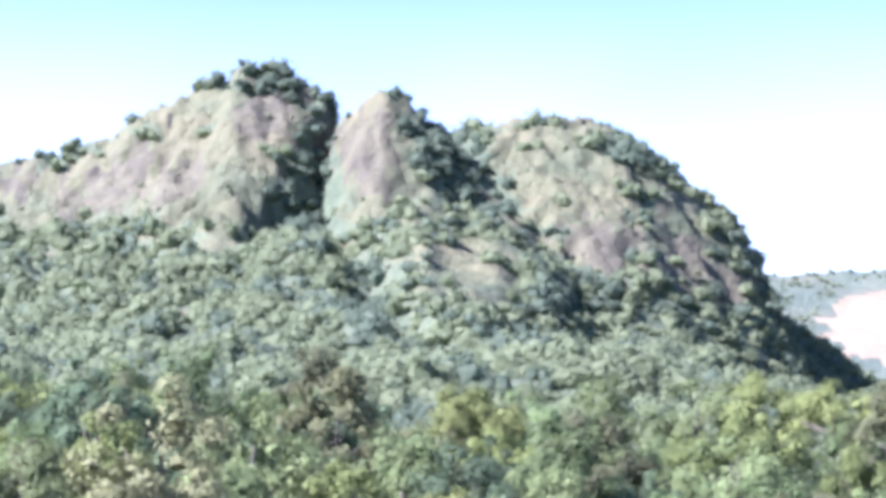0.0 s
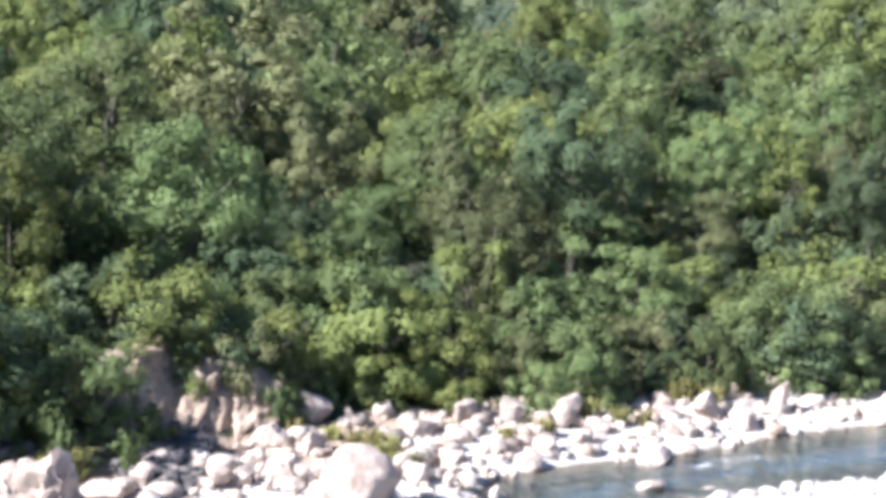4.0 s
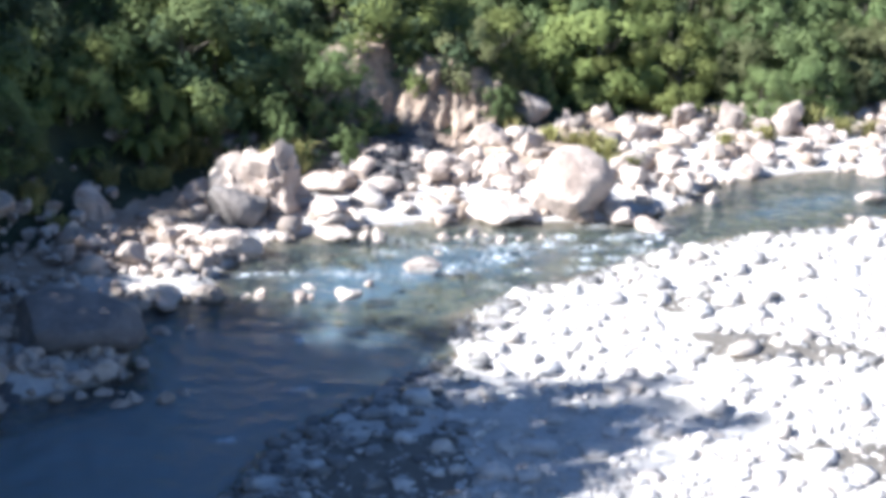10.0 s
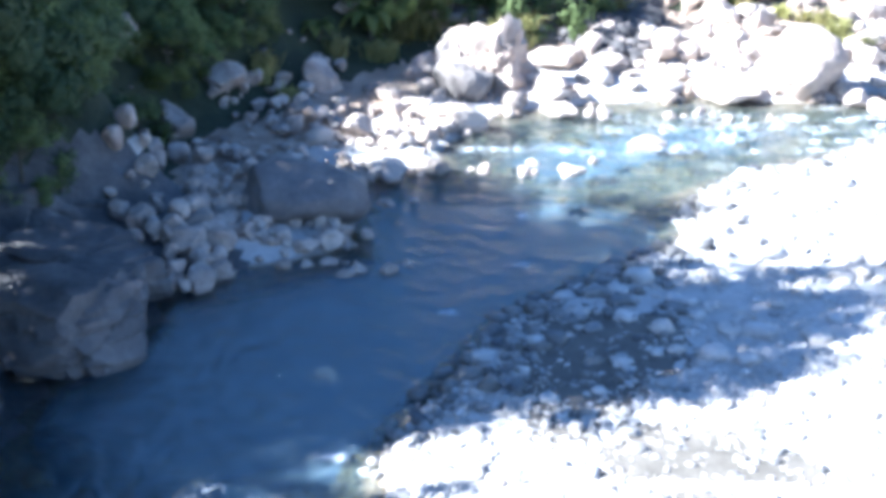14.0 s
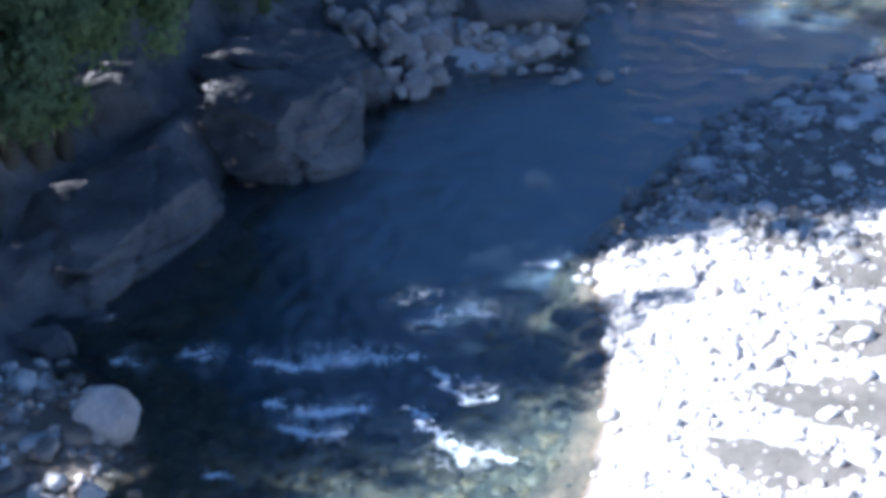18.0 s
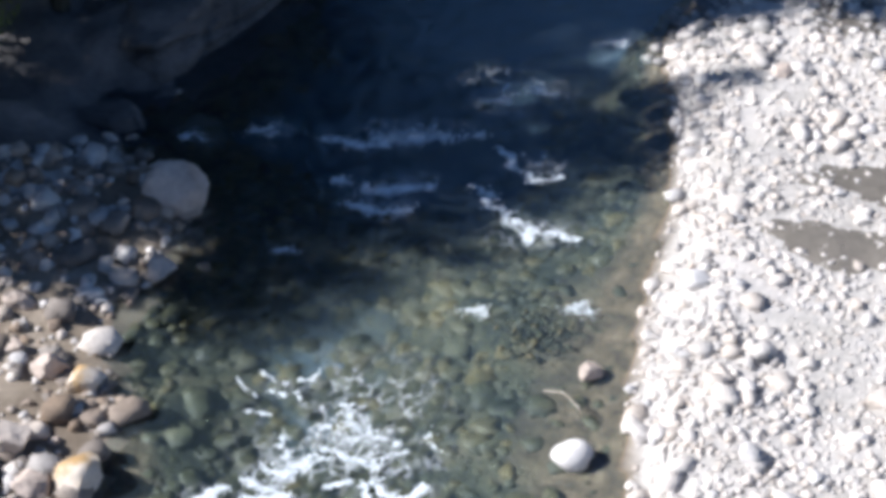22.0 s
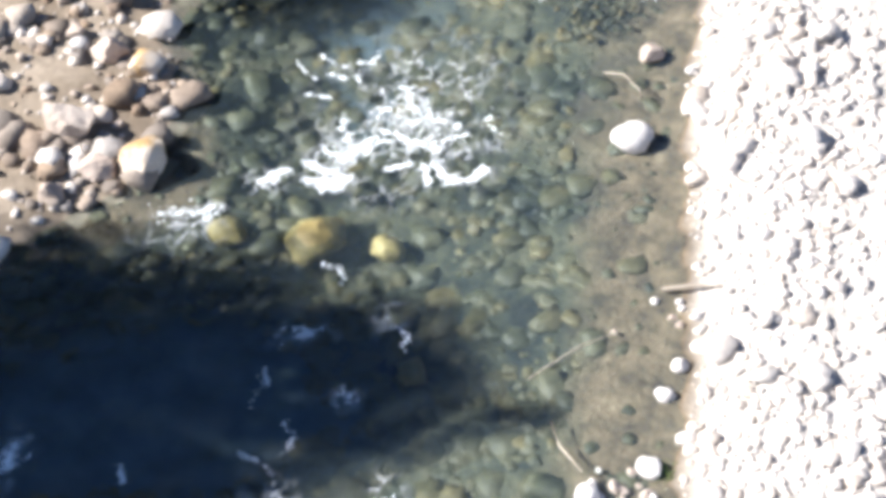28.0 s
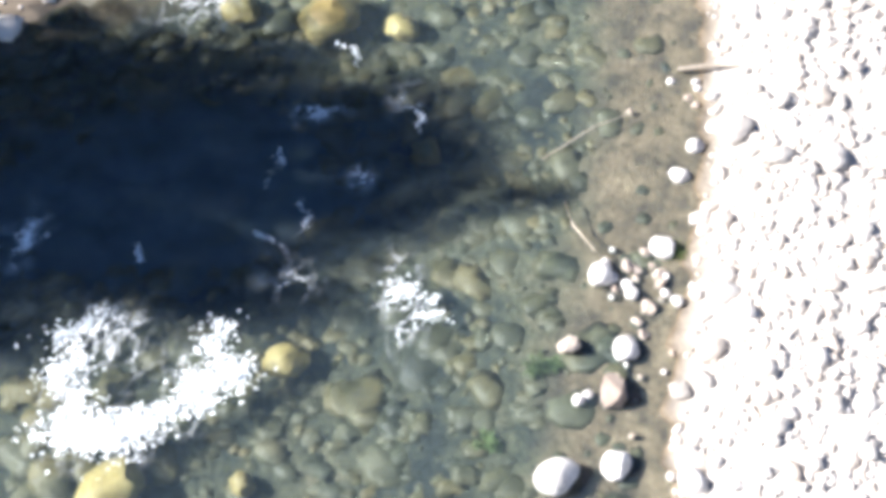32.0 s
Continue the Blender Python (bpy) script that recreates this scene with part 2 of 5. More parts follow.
RIDGE = surface("far_ridge_slopes", [(0.045, 0.066, 0.046), (0.065, 0.085, 0.055), (0.09, 0.1, 0.064)], 0.01, spread=0, bump=1.0, bump_scale=0.05, depth=8.0, fine=0.2)


def water_material():
    m = bpy.data.materials.new("river_water")
    m.use_nodes = True
    nt = m.node_tree
    nt.nodes.remove(nt.nodes["Principled BSDF"])
    out = nt.nodes["Material Output"]
    geo = nt.nodes.new("ShaderNodeNewGeometry")
    wave = grain(nt, geo.outputs["Position"], 1.2, 5.0, 0.56)
    bump_node = node(nt, "ShaderNodeBump", Strength=0.55, Distance=0.3)
    nt.links.new(wave, bump_node.inputs["Height"])
    clear = node(nt, "ShaderNodeBsdfRefraction", Roughness=0.12, IOR=1.33)
    clear.inputs["Color"].default_value = (0.74, 0.83, 0.85, 1)
    nt.links.new(bump_node.outputs["Normal"], clear.inputs["Normal"])
    gloss = nt.nodes.new("ShaderNodeBsdfGlossy")
    gloss.inputs["Roughness"].default_value = 0.12
    nt.links.new(bump_node.outputs["Normal"], gloss.inputs["Normal"])
    fresnel = node(nt, "ShaderNodeFresnel", IOR=1.4)
    nt.links.new(bump_node.outputs["Normal"], fresnel.inputs["Normal"])
    shine = nt.nodes.new("ShaderNodeMath")
    shine.operation, shine.use_clamp = "MULTIPLY", True
    shine.inputs[1].default_value = 1.6
    nt.links.new(fresnel.outputs["Fac"], shine.inputs[0])
    # fine silt carried in the water
    water_tone = nt.nodes.new("ShaderNodeBsdfDiffuse")
    water_tone.inputs["Color"].default_value = (0.16, 0.235, 0.29, 1)
    cloudy = node(nt, "ShaderNodeMixShader", Fac=0.06)
    nt.links.new(clear.outputs["BSDF"], cloudy.inputs[1])
    nt.links.new(water_tone.outputs["BSDF"], cloudy.inputs[2])
    mix = nt.nodes.new("ShaderNodeMixShader")
    nt.links.new(shine.outputs["Value"], mix.inputs["Fac"])
    nt.links.new(cloudy.outputs["Shader"], mix.inputs[1])
    nt.links.new(gloss.outputs["BSDF"], mix.inputs[2])
    nt.links.new(mix.outputs["Shader"], out.inputs["Surface"])
    return m


def foam_material(name, heart_width, body):
    """Broken lacy foam, thinning out from the middle of its patch."""
    m = bpy.data.materials.new(name)
    m.use_nodes = True
    nt = m.node_tree
    b, out = nt.nodes["Principled BSDF"], nt.nodes["Material Output"]
    b.inputs["Base Color"].default_value = (0.75, 0.79, 0.82, 1)
    b.inputs["Roughness"].default_value = 0.8
    geo, tex = nt.nodes.new("ShaderNodeNewGeometry"), nt.nodes.new("ShaderNodeTexCoord")
    streak = nt.nodes.new("ShaderNodeMapping")
    streak.inputs["Rotation"].default_value, streak.inputs["Scale"].default_value = (0, 0, -0.3), (1.25, 0.8, 1.0)
    nt.links.new(geo.outputs["Position"], streak.inputs["Vector"])
    n = node(nt, "ShaderNodeTexNoise", Scale=1.7, Detail=7.0, Roughness=0.62, Distortion=0.8)
    nt.links.new(streak.outputs["Vector"], n.inputs["Vector"])
    bend = nt.nodes.new("ShaderNodeMixRGB")
    bend.blend_type, bend.inputs["Fac"].default_value = "ADD", 0.55
    nt.links.new(streak.outputs["Vector"], bend.inputs["Color1"])
    nt.links.new(n.outputs["Color"], bend.inputs["Color2"])
    web = node(nt, "ShaderNodeTexVoronoi", Scale=2.6)
    web.feature = "DISTANCE_TO_EDGE"
    nt.links.new(bend.outputs["Color"], web.inputs["Vector"])
    r = nt.nodes.new("ShaderNodeVectorMath")
    r.operation = "LENGTH"
    nt.links.new(tex.outputs["Object"], r.inputs[0])
    # fine lines of froth, thick only at the heart of the patch
    def ranged(value, lo, hi, a, b):
        k = nt.nodes.new("ShaderNodeMapRange")
        for key, v in zip(("From Min", "From Max", "To Min", "To Max"), (lo, hi, a, b)):
            k.inputs[key].default_value = v
        nt.links.new(value, k.inputs["Value"])
        return k.outputs["Result"]

    def maths(kind, a, b):
        k = nt.nodes.new("ShaderNodeMath")
        k.operation = kind
        nt.links.new(a, k.inputs[0])
        if isinstance(b, float):
            k.inputs[1].default_value = b
        else:
            nt.links.new(b, k.inputs[1])
        return k.outputs["Value"]

    torn = ranged(grain(nt, geo.outputs["Position"], 9.0, 6.0, 0.7), 0.4, 0.6, 0.1, 1.0)
    near = ranged(r.outputs["Value"], 0.25, 1.0, 1.0, 0.0)
    thin = maths("MULTIPLY", ranged(web.outputs["Distance"], 0.0, 0.1, 1.0, 0.0), torn)
    lace = maths("MULTIPLY", thin, maths("MULTIPLY", near, ranged(grain(nt, geo.outputs["Position"], 1.1, 3.0), 0.4, 0.58, 0.0, 1.0)))
    heart = ranged(maths("ADD", n.outputs["Fac"], ranged(r.outputs["Value"], 0.0, 1.0, body, -heart_width)), 0.47, 0.72, 0.0, 1.0)
    heart = maths("MULTIPLY", heart, ranged(grain(nt, geo.outputs["Position"], 6.0, 6.0, 0.75), 0.36, 0.5, 0.25, 1.0))
    fac = maths("MAXIMUM", lace, heart)
    clear = nt.nodes.new("ShaderNodeBsdfTransparent")
    mix = nt.nodes.new("ShaderNodeMixShader")
    nt.links.new(fac, mix.inputs["Fac"])
    nt.links.new(clear.outputs["BSDF"], mix.inputs[1])
    nt.links.new(b.outputs["BSDF"], mix.inputs[2])
    nt.links.new(mix.outputs["Shader"], out.inputs["Surface"])
    return m


WATER, FOAM = water_material(), foam_material("lacy_foam", 0.42, 0.06)


# ---- mesh helpers ----
def mesh_of(name, verts, faces, materials, index=None, smooth=True):
    """A mesh from arrays: verts n x 3, faces m x 3 or m x 4."""
    me = bpy.data.meshes.new(name)
    verts, faces = np.asarray(verts, np.float32), np.asarray(faces, np.int32)
    sides = faces.shape[1]
    me.vertices.add(len(verts))
    me.vertices.foreach_set("co", verts.ravel())
    me.loops.add(faces.size)
    me.loops.foreach_set("vertex_index", faces.ravel())
    me.polygons.add(len(faces))
    me.polygons.foreach_set("loop_start", np.arange(0, faces.size, sides, dtype=np.int32))
    me.polygons.foreach_set("use_smooth", np.full(len(faces), smooth))
    for m in materials:
        me.materials.append(m)
    if index is not None:
        me.polygons.foreach_set("material_index", np.asarray(index, np.int32))
    me.update(calc_edges=True)
    return me


def child(name, mesh, parent, label=""):
    ob = new(name, mesh)
    ob.parent = parent
    return tagged(ob, label)


def scatter(base_v, base_f, places, sizes, turns):
    """Many copies of one small mesh as arrays: places n x 3, sizes n x 3, turns about z."""
    n, k = len(places), len(base_v)
    c, s = np.cos(turns)[:, None], np.sin(turns)[:, None]
    v = base_v[None] * sizes[:, None, :]
    x, y = v[..., 0] * c - v[..., 1] * s, v[..., 0] * s + v[..., 1] * c
    v = np.stack([x, y, v[..., 2]], -1) + places[:, None, :]
    f = base_f[None] + (np.arange(n) * k)[:, None, None]
    return v.reshape(-1, 3), f.reshape(-1, base_f.shape[1])


def join(parts):
    vs, fs, off = [], [], 0
    for v, f in parts:
        vs.append(v)
        fs.append(f + off)
        off += len(v)
    return np.concatenate(vs), np.concatenate(fs)


def soft_noise(x, y, size, seed=0, octaves=4):
    """Smooth noise about -1 to 1, from sines of many directions."""
    rng = np.random.RandomState(seed)
    total, amp, norm = np.zeros(np.broadcast(x, y).shape), 1.0, 0.0
    for o in range(octaves):
        for _ in range(4):
            a, p, q = rng.uniform(0, 6.283), rng.uniform(0, 6.283), rng.uniform(0.7, 1.4)
            k = 6.283 / size * 2 ** o * q
            total = total + amp * np.sin(k * (x * np.cos(a) + y * np.sin(a)) + p + 1.3 * np.sin(0.6 * k * (y * np.cos(a) - x * np.sin(a)) + q * 9))
        norm += amp * 2
        amp *= 0.5
    return total / norm


def step(v, a, b):
    s = np.clip((v - a) / (b - a), 0, 1)
    return s * s * (3 - 2 * s)


# ---- the river's plan: its two waterlines, downstream to upstream ----
LEFT_SHORE = np.array([(-30, -60), (-22, -15), (-19, 5), (-18, 12), (-16.2, 15), (-15.2, 17), (-15.6, 19), (-17.3, 21), (-17.4, 24), (-19, 26), (-21.3, 27.3), (-20.3, 30), (-20.3, 33), (-20.8, 36.3),
                       (-19.8, 39), (-20.2, 42), (-18.2, 44), (-16.2, 46.9), (-17, 49), (-18.1, 52), (-16, 54), (-16.5, 56.6), (-15.7, 60), (-12.5, 63), (-9.5, 64.7), (-3.5, 66.2), (-1.1, 69.5),
                       (0.3, 73.5), (3.2, 75.4), (8, 78.4), (13.2, 82.8), (25, 90), (60, 105), (140, 120)], float)
RIGHT_SHORE = np.array([(4, -60), (1, -15), (-1.5, 2), (-3.5, 10), (-4.3, 11.6), (-5, 14), (-5.7, 16.5), (-7.3, 20.5), (-8.1, 22.5), (-8.6, 24.5), (-9.0, 26.4), (-9.4, 28.5), (-10.3, 31.2), (-11.2, 33.4), (-11.8, 35), (-11.6, 36.9),
                        (-11.3, 40), (-10.8, 43.8), (-9.4, 46.7), (-7.5, 50.5), (-7.8, 54), (-6.5, 57), (-4.5, 59), (-2, 62.8), (0.5, 65.5), (4.5, 68), (8, 71.5), (13, 74.5), (30, 82), (60, 94), (140, 106)], float)


def to_line(x, y, line):
    """Distance to a line of points, and how far north its nearest place is."""
    best, north = np.full(x.shape, 1e9), np.zeros(x.shape)
    for (ax, ay), (bx, by) in zip(line[:-1], line[1:]):
        ux, uy = bx - ax, by - ay
        k = np.clip(((x - ax) * ux + (y - ay) * uy) / (ux * ux + uy * uy), 0, 1)
        d = np.hypot(x - ax - k * ux, y - ay - k * uy)
        near = d < best
        best, north = np.where(near, d, best), np.where(near, ay + k * uy, north)
    return best, north


def in_river(x, y):
    ring = np.concatenate([LEFT_SHORE, RIGHT_SHORE[::-1]])
    inside = np.zeros(x.shape, bool)
    for (ax, ay), (bx, by) in zip(ring, np.roll(ring, -1, 0)):
        if ay != by:
            inside ^= ((ay > y) != (by > y)) & (x < (bx - ax) * (y - ay) / (by - ay) + ax)
    return inside


def terrain(x, y):
    """Height of the ground, and its kind: 0 gravel and bed, 1 cliff rock, 2 forest floor, 3 earth bank."""
    x, y = np.asarray(x, float), np.asarray(y, float)
    dl, nl = to_line(x, y, LEFT_SHORE)
    dr, _ = to_line(x, y, RIGHT_SHORE)
    wet, left = in_river(x, y), dl < dr
    rough = soft_noise(x, y, 5.0, 3) * 0.5 + soft_noise(x, y, 1.6, 4, 2) * 0.25
    bed = -0.08 - 0.55 * step(np.minimum(dl, dr * 0.7), 0, 3.2) + 0.1 * rough
    # depths also set where the bed's painted dark and pale tones fall
    deep = step(y, 25, 29) * (1 - step(y, 51.0, 54.5))
    bed -= (0.55 + 0.95 * step(y, 32, 37)) * deep * step(np.minimum(dl * 2, dr), 0.1, 1.1)
    bed -= 0.4 * step(y, 52, 57) * step(np.minimum(dl, dr), 0.2, 1.5)
    bed -= 0.3 * np.exp(-(((x + 14.3) / 2.7) ** 2 + ((y - 21.4) / 2.9) ** 2) ** 2)
    bed -= 0.45 * np.exp(-(((x + 13.4) / 4.2) ** 2 + ((y - 13.0 - 0.3 * (x + 13.4)) / 2.4) ** 2) ** 2)
    bar = 0.42 * step(dr, 0, 1.6) + 0.3 * step(dr, 2, 12) + 0.12 * rough * step(dr, 0, 1.5)
    cliff = step(nl, 25.5, 29) * (1 - step(nl, 41.5, 45))
    near = 1 - step(nl, 22, 28)
    far = step(nl, 58, 66)
    beach = (0.25 - 0.17 * near) * step(dl, 0, 1) + 0.06 * np.minimum(dl, 14)
    bank = beach + (1 - far) * 3.0 * step(dl, 6.5, 11) + far * 1.6 * step(dl, 9 + 3 * step(x, -12, -4), 15)
    bank = bank * (1 - cliff) + cliff * (-0.2 + 1.1 * step(dl, 0.4, 2.6) + 3.9 * step(dl, 3.6, 8.5) + 0.4 * rough)
    hill = 0.085 * np.clip(dl - 14, 0, 110) + 0.28 * np.clip(-x - 27 - 0.16 * np.clip(y - 45, 0, 1e9), 0, 60)
    hill = hill + step(dl, 12, 40) * soft_noise(x, y, 45.0, 8, 3) * 1.2
    z = np.where(wet, bed, np.where(left, bank + hill + 0.12 * rough, bar))
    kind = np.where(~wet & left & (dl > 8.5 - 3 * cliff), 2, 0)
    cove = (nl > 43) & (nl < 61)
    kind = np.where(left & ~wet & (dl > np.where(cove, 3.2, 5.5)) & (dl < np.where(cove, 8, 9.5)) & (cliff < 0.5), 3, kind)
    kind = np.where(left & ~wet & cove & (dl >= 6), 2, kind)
    kind = np.where((kind == 0) & left & ~wet & (nl < 26), 4, kind)
    far_right = step(x, 60, 200) * (1 - left)
    z = z + np.where(wet, 0, far_right * 6)
    kind = np.where((kind == 0) & (dr > 45) & ~left, 2, kind)
    kind = np.where(left & ~wet & (cliff > 0.3) & (dl < 6), 1, kind)
    return z, kind


def ground_at(x, y):
    return float(terrain(np.array([x]), np.array([y]))[0][0])


def build_ground():
    def axis(lo, hi, fine, a, b):
        mid = list(np.arange(a, b, fine))
        up, down, d = [b], [a], fine
        while up[-1] < hi:
            d *= 1.14
            up.append(up[-1] + d)
        d = fine
        while down[-1] > lo:
            d *= 1.14
            down.append(down[-1] - d)
        return np.array(down[:0:-1] + mid + up)
    xs, ys = axis(-4200, 4200, 0.34, -34, 18), axis(-4200, 4800, 0.34, 4, 100)
    gx, gy = np.meshgrid(xs, ys)
    z, kind = terrain(gx, gy)
    n, m = len(ys), len(xs)
    q = (np.arange(n - 1)[:, None] * m + np.arange(m - 1)[None]).ravel()
    faces = np.stack([q, q + 1, q + m + 1, q + m], 1)
    me = mesh_of("ground", np.stack([gx, gy, z], -1).reshape(-1, 3), faces, [GRAVEL, ROCK_GREY, SHADE_FLOOR, EARTH, BANK_SAND], kind[:-1, :-1].ravel())
    return tagged(new("ground", me), "pale gravel river bar, stony bed and dark forest floor", "ground", kind="structure")


def build_water():
    xs, ys = np.arange(-60, 141, 1.0), np.arange(-60, 125, 1.0)
    gx, gy = np.meshgrid(xs, ys)
    n, m = len(ys), len(xs)
    q = (np.arange(n - 1)[:, None] * m + np.arange(m - 1)[None]).ravel()
    faces = np.stack([q, q + 1, q + m + 1, q + m], 1)
    cx, cy = gx[:-1, :-1].ravel() + 0.5, gy[:-1, :-1].ravel() + 0.5
    dl, _ = to_line(cx, cy, LEFT_SHORE)
    dr, _ = to_line(cx, cy, RIGHT_SHORE)
    keep = in_river(cx, cy) | (np.minimum(dl, dr) < 4)
    me = mesh_of("water", np.stack([gx, gy, 0 * gx], -1).reshape(-1, 3), faces[keep], [WATER])
    ob = tagged(new("water", me), "clear blue-green mountain river over a stony bed", "river", kind="structure")
    ob.visible_shadow = False
    return ob


ground = build_ground()
water = build_water()


# ---- the mountain: ridge lines as bearing and elevation, in degrees, seen over the valley ----
def ridge(points, depth):
    a = np.array(points, float)
    return depth * np.tan(np.radians(a[:, 0])), 20 + depth / np.cos(np.radians(a[:, 0])) * np.tan(np.radians(a[:, 1]))


MASSIF = ridge([(-24, 4.42), (-18, 5.62), (-13.9, 6.42), (-12.2, 6.92), (-10.5, 7.72), (-9.97, 8.12), (-8.4, 9.02), (-7, 9.52), (-6.5, 9.92), (-4.9, 9.62), (-3.8, 9.12), (-3.4, 8.42), (-3.0, 5.72), (-2, 4.22)], 1120)
SPIRE = ridge([(-4.2, 4.42), (-3.55, 7.82), (-2.5, 9.12), (-1.97, 9.42), (-1.05, 8.82), (0.05, 7.82), (0.8, 7.02), (2.15, 6.12), (2.5, 5.22), (3.4, 3.22), (4.6, 0.8), (6.0, -2.0)], 1090)
DOME = ridge([(-2, 6.72), (0.05, 7.92), (1.1, 8.32), (3.3, 8.72), (5, 8.42), (6.2, 7.72), (7.4, 6.82), (8.7, 5.72), (9.9, 4.17), (10.4, 2.52), (11.8, 1.62), (13.8, 0.42), (18, -0.28)], 1180)
FAR_RIDGE = ridge([(6, 3.2), (9.7, 3.6), (10.3, 3.65), (11.8, 3.75), (13.8, 4.0), (18, 5), (26, 4)], 2100)


SHOULDER = ridge([(-24, 3.6), (-14, 4.5), (-8, 4.9), (-3.5, 5.5), (-0.5, 6.1), (1.5, 5.7), (3.5, 4.5), (5, 3.3), (8, 1.9), (11, 0.5), (14, -0.6), (20, -0.8)], 1050)
# bare faces, dry grass, thick woods: bearing, rise, half width, half height, amount
BARE = [(-12.2, 5.8, 2.2, 0.7, 0.8), (-8.8, 6.6, 1.7, 1.0, 0.95), (-5.8, 8.5, 1.2, 0.8, 1.3), (-2.5, 7.2, 0.9, 1.3, 1.4), (1.1, 3.0, 1.0, 0.4, 0.9), (5.0, 4.6, 1.5, 0.8, 1.3), (7.6, 4.4, 0.9, 1.0, 1.0), (9.3, 3.2, 0.9, 0.9, 1.1), (3.4, 6.7, 1.2, 0.5, 0.6)]
GRASSY = [(-6.4, 6.0, 1.9, 1.2, 1.0), (0.6, 3.6, 2.2, 1.0, 1.2), (-9.0, 8.6, 2.0, 0.5, 0.7), (3.4, 7.0, 1.8, 1.0, 1.0), (-7.0, 4.3, 1.2, 0.5, 0.4)]
WOODED = [(-4.9, 5.9, 0.9, 0.9, 1.3), (-5.4, 9.5, 1.5, 0.45, 1.1), (-0.6, 8.4, 0.8, 0.6, 1.2), (0.6, 7.0, 1.1, 0.9, 1.3), (6.2, 7.5, 2.2, 0.5, 0.9), (-4.5, 9.5, 0.8, 0.5, 1.2), (3.6, 2.8, 0.8, 0.9, 0.9), (-4.1, 7.0, 0.6, 2.0, 1.5), (-2.3, 2.6, 0.8, 1.6, 1.1), (10.0, 4.2, 0.8, 1.0, 0.9), (1.6, 6.0, 0.9, 0.6, 1.0)]


def plan_of(spots, x, y, z):
    rise, bearing = np.degrees(np.arctan2(z - 20, y)), np.degrees(np.arctan2(x, y))
    return sum(a * np.exp(-((bearing - b) / w) ** 2 - ((rise - r) / h) ** 2) for b, r, w, h, a in spots)


def mountain_height(x, y):
    def face(line, depth, cliff, steep, gentle):
        top = np.interp(x, *line)
        d = depth - y
        front = np.where(d < cliff, d * steep, cliff * steep + (d - cliff) * gentle)
        return top - np.where(d > 0, front, -d * 0.35)
    wob = soft_noise(x, y, 90.0, 21, 4)
    xs = x + 7 * soft_noise(x, y, 60.0, 22, 2)
    massif = face(MASSIF, 1120, 60, 1.05, 0.75)
    spire = face(SPIRE, 1090, 60, 1.25, 0.9)
    dome = face(DOME, 1180, 70, 0.5, 0.85)
    # the steep east flank of the massif, towards the ravine
    massif = massif - 2.2 * np.clip(xs + 70 + 0.45 * np.clip(1120 - y, 0, 90), 0, 70)
    shoulder = np.interp(x, *SHOULDER) - np.where(y < 1050, (1050 - y) * (0.36 + 0.03 * wob), (y - 1050) * 0.3)
    shoulder = shoulder + 6 * (soft_noise(x, y * 0.35, 75.0, 28, 3))
    run = np.clip(1040 - y, 0, 300)
    shoulder = shoulder - 15 * np.exp(-((xs + 64 - 0.21 * run) / 12) ** 2) * step(y, 720, 800)
    z = np.maximum(np.maximum(np.maximum(massif, spire), dome), shoulder)
    foot = 10 + 0.045 * np.clip(y - 300, 0, 900) + 7 * soft_noise(x, y, 210.0, 27, 2) + 4 * soft_noise(x, y, 120.0, 25, 3)
    foot = foot - 34 * step(x / y, 0.12, 0.2) * step(y, 420, 800)
    crag = 1 - np.abs(soft_noise(x, y, 48.0, 26, 4)) * 2.2
    rugged = step(z, 45, 80) * (0.45 + 0.55 * step(z - shoulder, 2, 15))
    return np.maximum(z, foot) + 3.0 * wob + rugged * (5.0 * crag + 2.4 * soft_noise(x, y, 24.0, 24, 3)) - 3 + 3.2 * step(z, 60, 120)


def wood_plan(x, y, z):
    """How thickly wooded the slopes are: closed woods low down, groups of trees higher up."""
    rise = np.degrees(np.arctan2(z - 20, y))
    wood = 1.3 - 0.9 * step(rise, 3.0, 6.2) + 0.7 * soft_noise(x, z * 2 + y * 0.3, 60.0, 41, 3)
    wood = wood - plan_of(BARE, x, y, z) - plan_of(GRASSY, x, y, z) + plan_of(WOODED, x, y, z)
    return step(wood, 0.3, 0.75)


def build_mountain():
    xs, ys = np.arange(-520, 521, 3.2), np.concatenate([np.arange(240, 780, 7.0), np.arange(780, 1260, 3.0), np.arange(1260, 1700, 12.0)])
    gx, gy = np.meshgrid(xs, ys)
    z = mountain_height(gx, gy)
    z[0] = -5
    steep = np.abs(np.diff(z, axis=0))[:, :-1] / np.diff(ys)[:, None] + 0.5 * np.abs(np.diff(z, axis=1))[:-1] / 3.2
    rocky = plan_of(BARE, gx, gy, z)[:-1, :-1] + 0.22 * (steep - 0.9) + 0.55 * soft_noise(gx, z * 0.6, 45.0, 44, 4)[:-1, :-1] - 0.8 * plan_of(GRASSY, gx, gy, z)[:-1, :-1] > 0.72
    bushy = wood_plan(gx, gy, z)[:-1, :-1] > 0.5
    n, m = len(ys), len(xs)
    q = (np.arange(n - 1)[:, None] * m + np.arange(m - 1)[None]).ravel()
    faces = np.stack([q, q + 1, q + m + 1, q + m], 1)
    me = mesh_of("mountain", np.stack([gx, gy, z], -1).reshape(-1, 3), faces, [MOUNTAIN_GRASS, MOUNTAIN_ROCK, MOUNTAIN_BUSH], np.where(rocky, 1, np.where(bushy, 2, 0)).ravel())
    return tagged(new("mountain", me), "rocky green mountain with bare cliffs and wooded ravines", "mountain", kind="structure")


